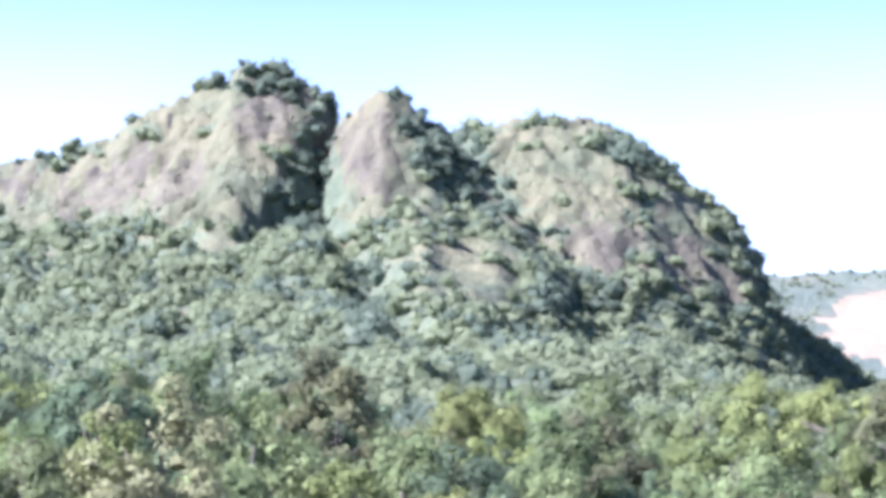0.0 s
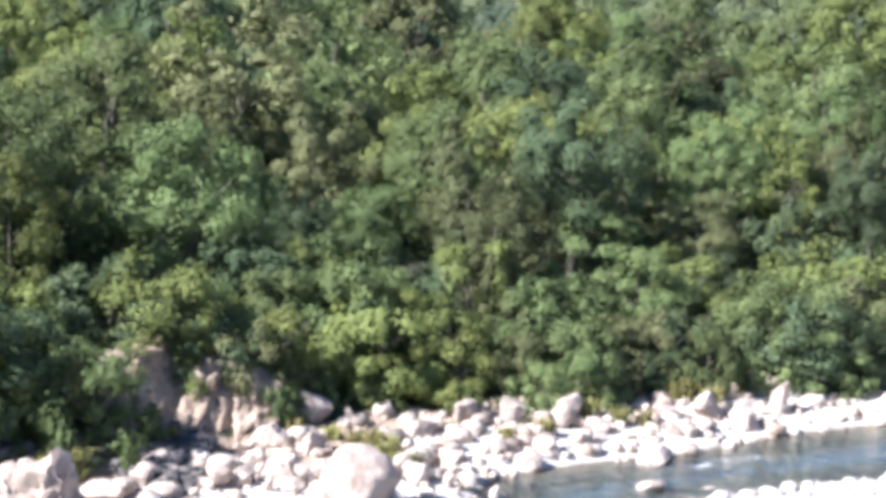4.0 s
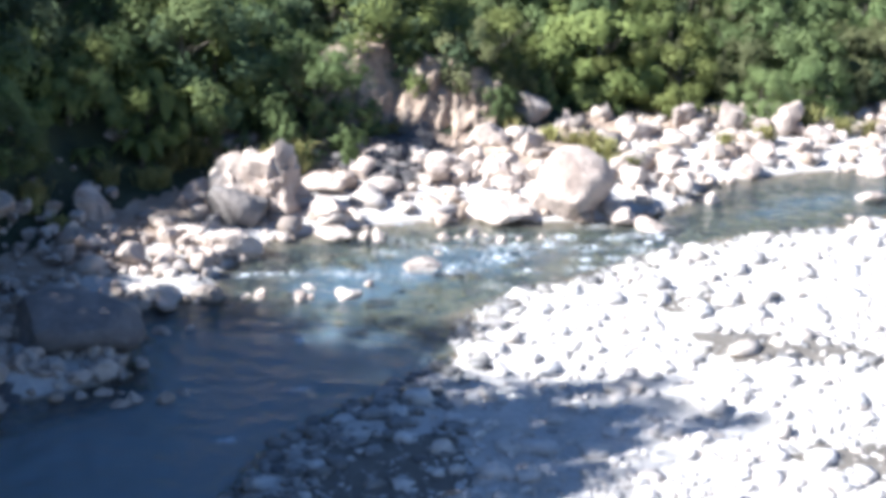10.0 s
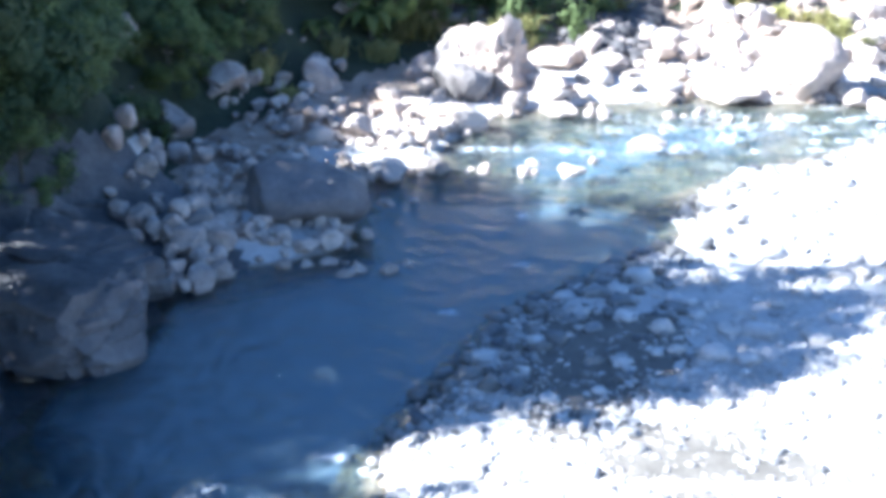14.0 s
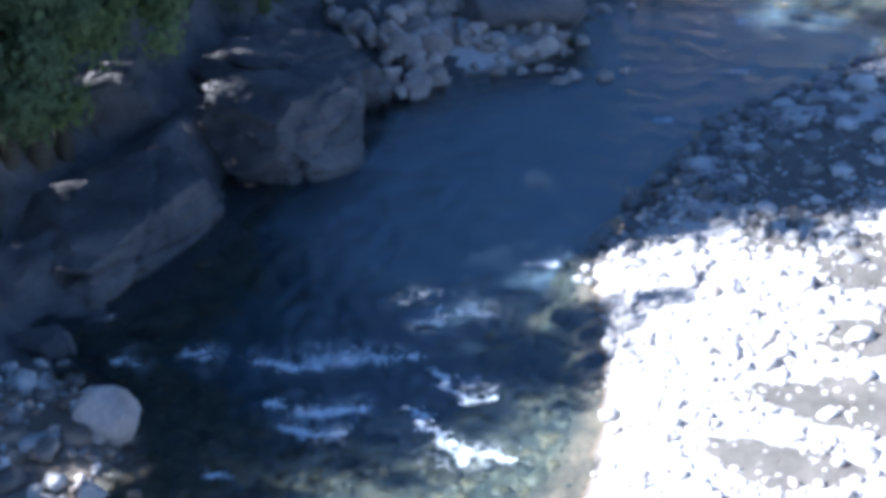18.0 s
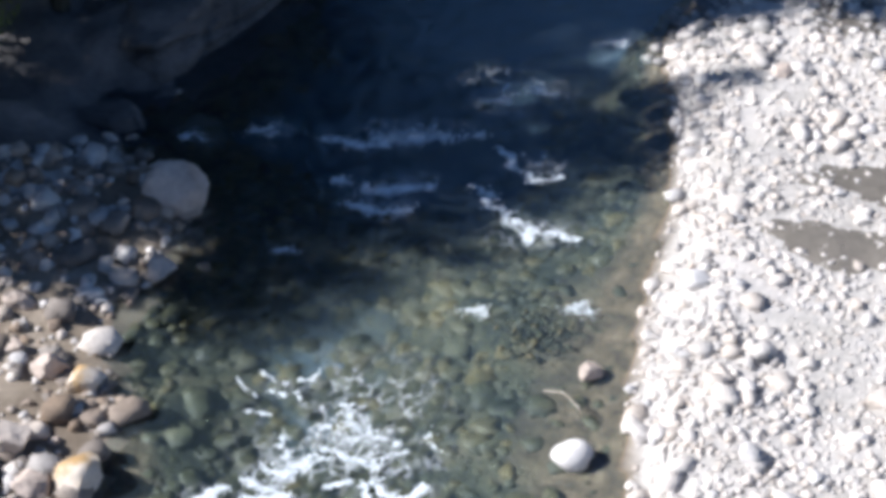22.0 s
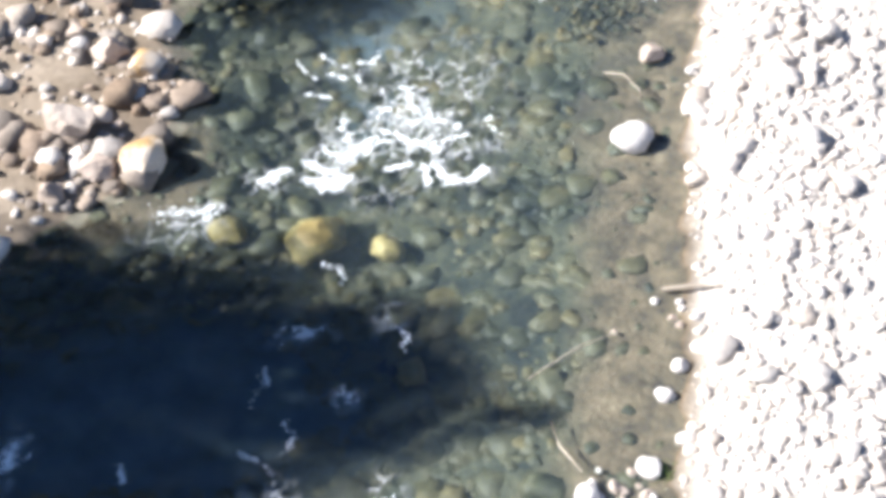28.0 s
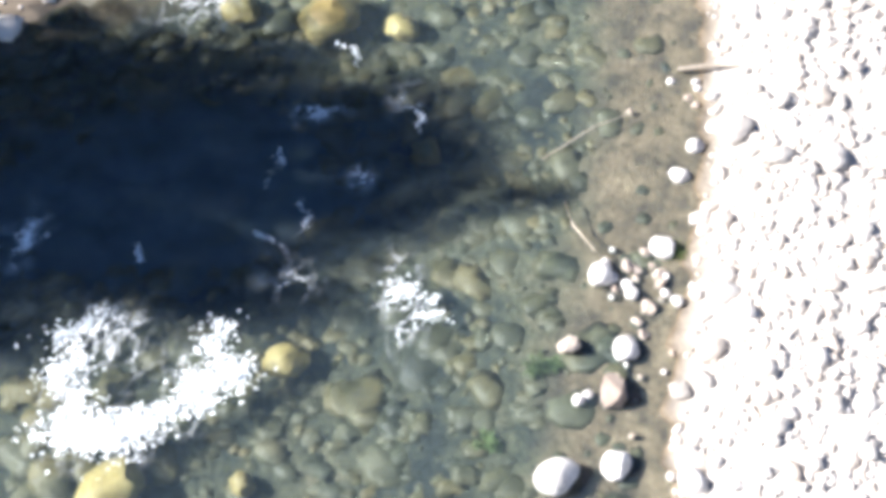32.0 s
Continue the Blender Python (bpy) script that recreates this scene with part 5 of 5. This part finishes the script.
def lay_cobbles():
    # gravel bar: near stretch dense and fine, far stretch coarser
    near = strew(71, 16000, (-14, 6, 6, 40), on_bar, (0.075, 0.6, 0.3), 0.55)
    fine = strew(76, 44000, (-14, 6, 6, 42), on_bar, (0.054, 0.4, 0.12))
    far = strew(72, 20000, (-13, 24, 40, 84), on_bar, (0.095, 0.75, 0.6), 0.45)
    left = strew(73, 15000, (-34, 20, 43, 100), on_left, (0.12, 0.8, 0.7), 0.65)
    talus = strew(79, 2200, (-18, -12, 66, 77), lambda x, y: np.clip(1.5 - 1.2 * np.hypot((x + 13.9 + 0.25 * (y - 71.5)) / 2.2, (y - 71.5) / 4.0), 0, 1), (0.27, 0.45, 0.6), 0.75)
    silt_stones = strew(80, 4200, (-11, 8, 34, 60), in_sand, (0.085, 0.6, 0.35), 0.5)
    low = strew(75, 6500, (-28, -14, 8, 29), lambda x, y: on_left(x, y) * (0.25 + 0.75 * step(soft_noise(x, y, 3.0, 57, 3), -0.25, 0.2)), (0.1, 0.7, 0.45), 0.6)
    bed = strew(74, 15000, (-24, 16, 30, 80), on_bed, (0.1, 0.7, 0.45), 0.2)
    clear_bed = strew(81, 14000, (-24, 0, 4, 30), on_bed, (0.11, 0.65, 0.42), 0.15)
    edge = strew(77, 11000, (-14, 6, 28, 66), on_margin, (0.13, 0.6, 0.4), 0.6)
    stuff("margin_stones", *edge, MARGIN_STONE, "dark wet stones along the edge of the gravel bar", "stones", ANGULAR)
    p, s, r = near
    single = np.nonzero((p[:, 1] < 17) & (s[:, 0] > 0.09))[0][:280]
    rest = np.setdiff1d(np.arange(len(p)), single)
    meshes = [mesh_of("stone", *c, [COBBLE_ONE]) for c in ANGULAR]
    for i in single:
        ob = new("stone", meshes[i % len(meshes)])
        ob.parent = ground
        ob.matrix_world = Matrix.Translation(p[i].tolist()) @ pose(0, 0, 0, 0, 0, math.degrees(r[i])) @ Matrix.Diagonal((*s[i].tolist(), 1))
    stuff("cobbles", p[rest], s[rest], r[rest], COBBLE, "pale sunlit cobbles of the gravel bar", "cobbles", ANGULAR)
    stuff("pebbles", *fine, COBBLE, "small pale pebbles filling the gravel bar", "pebbles", PEBBLES)
    stuff("coarse_cobbles", *far, COBBLE, "pale coarse cobbles of the upper gravel bar", "cobbles", ANGULAR)
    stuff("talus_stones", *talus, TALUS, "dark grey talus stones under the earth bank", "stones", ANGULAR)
    stuff("silty_stones", *silt_stones, MARGIN_STONE, "dark and pale stones half sunk in silty sand", "stones", ANGULAR)
    stuff("bank_cobbles", *left, BANK_MIX, "pale cobbles between the boulders of the bank", "cobbles", ANGULAR)
    stuff("waterside_pale_stones", *strew(82, 1700, (-28, -14, 8, 29), on_left, (0.1, 0.7, 0.42), 0.6), COBBLE, "pale stones scattered on the low near bank", "stones", ANGULAR)
    stuff("waterside_cobbles", *low, BANK_STONE, "grey and brown cobbles on the low near bank", "cobbles", ANGULAR)
    stuff("bed_stones", *bed, COBBLE_WET, "mossy stones on the river bed", "stones")
    stuff("clear_bed_stones", *clear_bed, COBBLE_WET, "olive and ochre stones on the shallow river bed", "stones", ANGULAR)


lay_cobbles()


def stream_stones():
    """Low stones standing in the riffles, and a shoal of small gravel just breaking the surface."""
    rng = random.Random(33)
    for x0, y0, x1, y1, count in ((-16.6, 53.6, -11.2, 55.6, 13), (-17.4, 44.6, -14.6, 45.6, 7), (-13.2, 61.2, -6.0, 63.6, 12), (-16.8, 50.2, -15.6, 52.2, 5)):
        for k in range(count):
            a = rng.uniform(0, 1)
            w = rng.uniform(0.25, 0.7)
            set_rock(PALE_ROCKS[rng.randrange(7)], x0 + (x1 - x0) * a + rng.uniform(-0.4, 0.4), y0 + (y1 - y0) * a + rng.uniform(-0.5, 0.5), w, w * 0.6, "river_stone", "small pale stone standing in the riffle", "stone", "stones in the river", z=-0.06, sink=0.2)
    places, sizes, turns = strew(78, 700, (-11.0, -9.2, 22.9, 25.0), lambda x, y: np.clip(1.1 - np.hypot((x + 10.1) / 0.95, (y - 23.9) / 1.0), 0, 1), (0.045, 0.4, 0.12))
    places[:, 2] = -0.04 + 0.02 * np.sin(places[:, 0] * 40)
    stuff("gravel_shoal", places, sizes, turns, COBBLE_WET, "olive-brown gravel just breaking the surface", "gravel", ANGULAR)


stream_stones()


# ---- white water ----
def white_water():
    """Broken foam on the riffles, each patch a thin uneven sheet on the water."""
    rng = np.random.RandomState(91)
    patches = [(-15.6, 28.9, 2.0, 0.5, 16), (-17.9, 28.0, 0.8, 0.6, 16), (-19.3, 27.3, 0.6, 0.5, 16), (-14.8, 26.9, 1.7, 0.6, 16), (-15.2, 29.2, 2.3, 0.35, 9), (-14.3, 26.3, 0.9, 0.3, 16), (-13.9, 31.6, 1.6, 0.9, 5), (-12.2, 29.0, 1.0, 0.35, 16), (-11.2, 26.7, 1.6, 0.35, 6), (-12.5, 18.35, 1.15, 0.32, 16), (-12.2, 19.0, 1.3, 0.6, 9),
               (-10.6, 18.9, 0.9, 0.2, 16), (-10.7, 19.4, 1.0, 0.4, 9), (-11.9, 20.0, 2.3, 1.5, 13), (-13.3, 17.7, 0.6, 0.25, 4), (-14, 16.1, 1.0, 0.4, 4), (-11.65, 9.2, 0.6, 0.65, 18), (-10.75, 9.0, 1.25, 0.42, 16), (-10.2, 9.9, 0.6, 0.55, 16), (-11.2, 8.6, 0.95, 0.36, 17), (-11.9, 10.2, 0.4, 0.5, 9), (-11.5, 10.1, 0.9, 0.5, 5)]
    patches += [(-8.3, 12.3, 0.5, 0.7, 7), (-11.1, 14.9, 0.7, 0.2, 3), (-10, 12.1, 0.7, 0.3, 3), (-9.9, 14.1, 0.3, 0.2, 2), (-13.8, 11.2, 0.5, 0.5, 3), (-10, 15.7, 0.4, 0.4, 2), (8.8, 76.7, 3.0, 0.5, 9), (11, 78.2, 3.0, 0.4, 7), (-15, 56.6, 4.5, 0.4, 12), (-11.2, 53.4, 0.7, 0.2, 3)]
    for _ in range(40):
        a, b = rng.uniform(0, 1), rng.normal(0, 1.5)
        patches.append((-12.5 + 10.5 * a, 58.5 + 6.5 * a + b, rng.uniform(0.7, 1.8), 0.4, 4))
    gx, gy = np.meshgrid(np.linspace(-1, 1, 15), np.linspace(-1, 1, 15))
    q = (np.arange(14)[:, None] * 15 + np.arange(14)[None]).ravel()
    faces = np.stack([q, q + 1, q + 16, q + 15], 1)
    meshes = []
    for k in range(3):
        z = 0.035 * soft_noise(gx, gy, 0.9, 95 + k, 3) * (1 - np.clip(np.hypot(gx, gy), 0, 1) ** 2) + 0.04 * (1 - np.clip(np.hypot(gx, gy), 0, 1) ** 2)
        meshes.append(mesh_of("foam", np.stack([gx, gy, z], -1).reshape(-1, 3), faces, [FOAM]))
    for k, (x, y, long, wide, strands) in enumerate(patches):
        ob = new("foam_patch", meshes[k % 3])
        ob.matrix_world = Matrix.Translation((x, y, 0.012 + 0.001 * (k % 7))) @ pose(0, 0, 0, 0, 0, 25 + 9 * math.sin(k * 2.3)) @ Matrix.Diagonal((long * 0.95, wide * 1.7, 1, 1))
        tagged(ob, "lacy white foam where the current breaks", "foam", "foam on the river")


white_water()


FROTH = surface("froth", [(0.6, 0.66, 0.7), (0.72, 0.77, 0.8), (0.8, 0.83, 0.85)], 6.0, rough=0.7, spread=0, bump=0, fine=0.1)


def froth(lines, label, name="froth", fleck=0.018):
    """Broken white water: flecks of foam thrown loosely along curling lines (points, spread, count)."""
    rng = np.random.RandomState(int(abs(lines[0][0][0][0] * 100 + lines[0][0][0][1] * 7)))
    home = np.array(lines[0][0][0])
    tri = []
    for points, spread, count in lines:
        pts = np.array(points, float)
        seg = np.hypot(*np.diff(pts, axis=0).T)
        at = np.concatenate([[0], np.cumsum(seg)])
        # uneven density: the flecks gather in knots along the line
        knots = rng.uniform(0, at[-1], max(3, int(at[-1] * 5)))
        u = np.clip(np.where(rng.uniform(0, 1, count) < 0.65, knots[rng.randint(0, len(knots), count)] + rng.normal(0, 0.06, count), rng.uniform(0, at[-1], count)), 0, at[-1])
        wave = 0.9 * spread * np.sin(u * 9 + points[0][0] * 5) + 0.5 * spread * np.sin(u * 23 + points[0][1])
        off = rng.normal(0, 1, (count, 2)) * spread * rng.uniform(0.15, 1.0, (count, 1)) ** 1.5
        x, y = np.interp(u, at, pts[:, 0]) + off[:, 0] + wave, np.interp(u, at, pts[:, 1]) + off[:, 1] + 0.5 * wave
        k = fleck * rng.uniform(0.4, 1.9, count) ** 1.3
        spin = rng.uniform(0, 6.283, count)
        z = 0.012 + 0.35 * spread * rng.uniform(0, 1, count) ** 3
        for corner, r in ((0.0, 1.5), (2.2, 0.8), (4.1, 1.0)):
            tri.append(np.stack([x - home[0] + np.cos(spin + corner) * k * r, y - home[1] + np.sin(spin + corner) * k * r, z + rng.uniform(0, 0.5, count) * k], 1))
    groups = [np.stack(tri[i:i + 3], 1).reshape(-1, 3) for i in range(0, len(tri), 3)]
    v = np.concatenate(groups)
    ob = new(name, mesh_of(name, v, np.arange(len(v)).reshape(-1, 3), [FROTH], smooth=False))
    ob.matrix_world = Matrix.Translation((home[0], home[1], 0.0))
    tagged(ob, label, "foam", "foam on the river", kind="stuff")


def break_water():
    froth([([(-12.2, 10.3), (-12.0, 9.5), (-11.5, 8.9), (-10.9, 8.8)], 0.16, 1500), ([(-11.3, 8.6), (-10.6, 9.1), (-10.1, 9.8), (-9.9, 10.5)], 0.2, 1900), ([(-11.6, 8.5), (-10.7, 8.9)], 0.25, 1500), ([(-10.0, 10.3), (-10.5, 11.0)], 0.16, 350)], "thick burst of white foam behind a sunken boulder")
    froth([([(-12.70, 17.96), (-12.32, 17.93), (-12.09, 18.28)], 0.1, 1100), ([(-12.80, 18.69), (-12.44, 18.62), (-12.16, 18.89)], 0.1, 480), ([(-13.30, 17.70), (-13.15, 18.02)], 0.07, 420), ([(-12.88, 18.36), (-12.53, 18.21)], 0.09, 240)], "thick white foam where the rapid spills over a boulder")
    froth([([(-10.57, 18.75), (-10.32, 18.97), (-10.10, 19.36)], 0.06, 560), ([(-11.13, 18.95), (-10.78, 18.66)], 0.05, 160), ([(-11.66, 18.65), (-11.36, 18.97)], 0.04, 170), ([(-11.06, 19.21), (-10.59, 18.89)], 0.06, 150)], "white lip of foam on the rapid")
    froth([([(-12.16, 18.89), (-12.03, 19.25), (-11.75, 19.52), (-12.19, 19.54)], 0.045, 330), ([(-11.75, 19.52), (-11.27, 19.42), (-10.86, 19.97)], 0.06, 420), ([(-12.53, 18.89), (-12.69, 19.28), (-12.96, 19.56)], 0.06, 170), ([(-12.21, 18.79), (-12.20, 19.57)], 0.08, 160)], "streaks of foam drawn out across the rapid", fleck=0.013)
    froth([([(-12.25, 20.59), (-11.98, 20.29), (-11.72, 20.08), (-11.44, 20.28)], 0.06, 260), ([(-11.42, 20.13), (-10.97, 20.08)], 0.06, 120), ([(-10.66, 20.53), (-10.31, 20.13)], 0.06, 90), ([(-12.42, 20.60), (-12.20, 20.72)], 0.04, 80)], "loose knots of foam above the rapid", fleck=0.013)
    froth([([(-14.40, 20.61), (-14.06, 20.32), (-13.80, 20.27)], 0.025, 80), ([(-14.08, 20.91), (-13.78, 20.73), (-13.47, 20.79)], 0.035, 130), ([(-13.74, 20.46), (-13.41, 20.48)], 0.04, 120), ([(-13.81, 19.85), (-13.28, 19.94)], 0.035, 110), ([(-13.43, 20.92), (-13.11, 21.06), (-13.19, 21.37)], 0.04, 130), ([(-13.27, 20.74), (-13.08, 20.48)], 0.03, 50)], "thin threads of foam drifting above the rapid", fleck=0.012)
    froth([([(-16.7, 28.3), (-15.8, 28.3), (-14.8, 29.0), (-13.7, 29.7)], 0.13, 1300), ([(-15.6, 28.7), (-14.6, 29.3)], 0.2, 500)], "long ragged crest of foam on shaded water")
    froth([([(-15.8, 27.0), (-14.9, 26.8), (-13.9, 27.4)], 0.12, 900), ([(-15.2, 26.2), (-14.4, 26.2), (-13.9, 26.5)], 0.1, 600), ([(-14.8, 26.8), (-14.2, 27.3)], 0.2, 400)], "short double crest of foam on shaded water")
    froth([([(-13.2, 29.4), (-12.6, 28.7), (-12.0, 28.4), (-11.5, 28.8)], 0.08, 600)], "curling line of foam on the shaded riffle")
    froth([([(-13.1, 27.9), (-12.4, 27.2), (-11.5, 26.8), (-10.3, 26.8)], 0.1, 800), ([(-12.0, 26.9), (-11.2, 26.4)], 0.08, 300)], "thin foam where the riffle meets sunlight")
    for x, y, w in [(-19.5, 27.2, 0.3), (-18.1, 28.0, 0.35), (-13.4, 31.7, 0.4), (-14.0, 31.0, 0.25), (-12.6, 34.4, 0.3), (-15.5, 24.3, 0.25), (-11.4, 23.9, 0.25), (-9.7, 24.7, 0.35), (-14.0, 16.5, 0.4), (-8.3, 12.5, 0.35), (-7.8, 12.3, 0.2), (-12.4, 43.0, 0.4), (-12.4, 50.8, 0.4), (-11.4, 47.0, 0.3)]:
        froth([([(x - w, y - 0.3 * w), (x, y + 0.2 * w), (x + w, y)], 0.42 * w, int(520 * w)), ([(x - 0.3 * w, y), (x + 0.4 * w, y + 0.8 * w)], 0.3 * w, int(260 * w))], "small broken patch of foam on the river", "froth", 0.013)
    for x, y, dx, dy in [(-10.8, 15.3, -0.5, -0.3), (-11.3, 14.1, 0.2, -0.7), (-10.5, 13.4, 0.3, -0.6), (-10.9, 12.6, 0.9, -0.3), (-9.8, 15.6, 0.3, -0.3), (-11.5, 16.4, 0.5, -0.3), (-13.6, 11.4, -0.2, -0.5), (-12.4, 11.7, 0.4, -0.2), (-8.6, 12.7, 0.2, -0.5)]:
        froth([([(x, y), (x + 0.4 * dx - 0.15 * dy, y + 0.4 * dy + 0.15 * dx), (x + dx, y + dy)], 0.045, 130)], "thin curling thread of foam drifting on dark water", "foam_thread", 0.009)


break_water()


# ---- the washed-out bank ----
def earth_scarp():
    """A steep broken bank of tan earth with hollows, under the shrubs."""
    a, b = np.meshgrid(np.linspace(0, 1, 70), np.linspace(0, 1, 26))
    x, y = -17.0 + 7.2 * a, 73.2 + 4.2 * a + 0.6 * np.sin(a * np.pi)
    out = np.stack([0.05 + 0 * a, -1.0 + 0 * a], 0)
    face = np.clip(b / 0.7, 0, 1)
    lean = 2.6 * (1 - face) ** 1.2 - 4.0 * np.clip((b - 0.7) / 0.3, 0, 1)
    rill = 0.45 * soft_noise(a * 7.2, b * 3.0, 1.8, 61, 4) + 0.25 * soft_noise(a * 7.2, b * 3.6, 0.6, 62, 3) - 3.0 * np.exp(-((a - 0.4) / 0.1) ** 2 - ((b - 0.6) / 0.17) ** 2)
    x, y = x + out[0] * (lean + rill), y + out[1] * (lean + rill)
    height = 3.1 + 0.35 * np.sin(a * 5 + 1) - 1.2 * step(a, 0.7, 1)
    z = 0.9 + height * face + 0.08 * soft_noise(a * 9.5, b * 6, 0.8, 63, 3)
    n, m = a.shape
    q = (np.arange(n - 1)[:, None] * m + np.arange(m - 1)[None]).ravel()
    faces = np.stack([q, q + 1, q + m + 1, q + m], 1)
    tagged(new("earth_bank", mesh_of("earth_bank", np.stack([x, y, z], -1).reshape(-1, 3), faces, [EARTH])), "washed-out tan earth bank with hollows under roots", "bank", kind="structure")


earth_scarp()


def grass_tuft(x, y, size, seed, blades=DRY_GRASS, label="tussock of dry yellow-green grass at the forest edge"):
    """A tussock of arching grass."""
    rng = random.Random(seed)
    v, f = [], []
    for k in range(90):
        a, reach, tall = rng.uniform(0, 6.28), size * rng.uniform(0.15, 0.8), size * rng.uniform(0.6, 1.1)
        ox, oy, w = rng.gauss(0, 0.2 * size), rng.gauss(0, 0.2 * size), 0.035 * size
        c, d = math.cos(a), math.sin(a)
        n = len(v)
        v += [(ox - d * w, oy + c * w, 0), (ox + d * w, oy - c * w, 0), (ox + c * reach * 0.5 - d * w, oy + d * reach * 0.5 + c * w, tall * 0.8), (ox + c * reach * 0.5 + d * w, oy + d * reach * 0.5 - c * w, tall * 0.8), (ox + c * reach, oy + d * reach, tall * rng.uniform(0.55, 1.0))]
        f += [(n, n + 1, n + 3), (n, n + 3, n + 2), (n + 2, n + 3, n + 4)]
    ob = new("grass_tuft", mesh_of("grass_tuft", np.array(v), np.array(f), [blades], smooth=False))
    ob.matrix_world = Matrix.Translation((x, y, ground_at(x, y) - 0.05))
    tagged(ob, label, "grass", "grass tufts")


tuft_places = random.Random(44)
for x, y, size, count in [(-20.0, 66.0, 1.2, 3), (-16.8, 67.6, 1.3, 4), (-5.2, 74.2, 1.0, 3), (-3.6, 72.8, 0.9, 3), (-11.4, 76.6, 1.1, 2), (-14.6, 72.6, 0.9, 2), (1.0, 78.4, 1.0, 3), (5.0, 82.2, 1.0, 3), (9.6, 86.6, 1.1, 3), (-22.0, 63.4, 1.1, 3), (-24.0, 58.0, 1.0, 3), (-8.6, 76.0, 0.9, 2)]:
    for k in range(count):
        grass_tuft(x + tuft_places.uniform(-1.4, 1.4), y + tuft_places.uniform(-0.8, 0.8), size * tuft_places.uniform(0.7, 1.2), int(x * 10 + k * 7) + 400)


for x, y, size, seed in [(-6.2, 12.2, 0.3, 71), (-6.0, 12.35, 0.2, 72), (-6.3, 10.9, 0.28, 73), (-5.2, 14.7, 0.22, 74)]:
    grass_tuft(x, y, size, seed, LEAVES["green"], "small green water plant at the wet edge of the bar")


def twigs():
    for points, r in (([(-9.3, 22.3, 0.05), (-8.9, 22.2, 0.22), (-8.5, 21.9, 0.25), (-8.25, 21.6, 0.1)], 0.018), ([(-7.0, 14.9, 0.03), (-6.7, 14.5, 0.1), (-6.2, 14.15, 0.18)], 0.02), ([(-7.63, 15.5, 0.02), (-7.18, 16.3, 0.1), (-6.83, 16.75, 0.08)], 0.012), ([(-6.5, 17.9, 0.06), (-6.1, 18.05, 0.16), (-5.65, 18.2, 0.2)], 0.035)):
        v, f = tube(points, [r] * (len(points) - 1) + [r * 0.5], 6)
        tagged(new("branch", mesh_of("branch", v, f, [DRIFTWOOD])), "bare bleached branch washed up at the water's edge", "branch", "driftwood")


twigs()
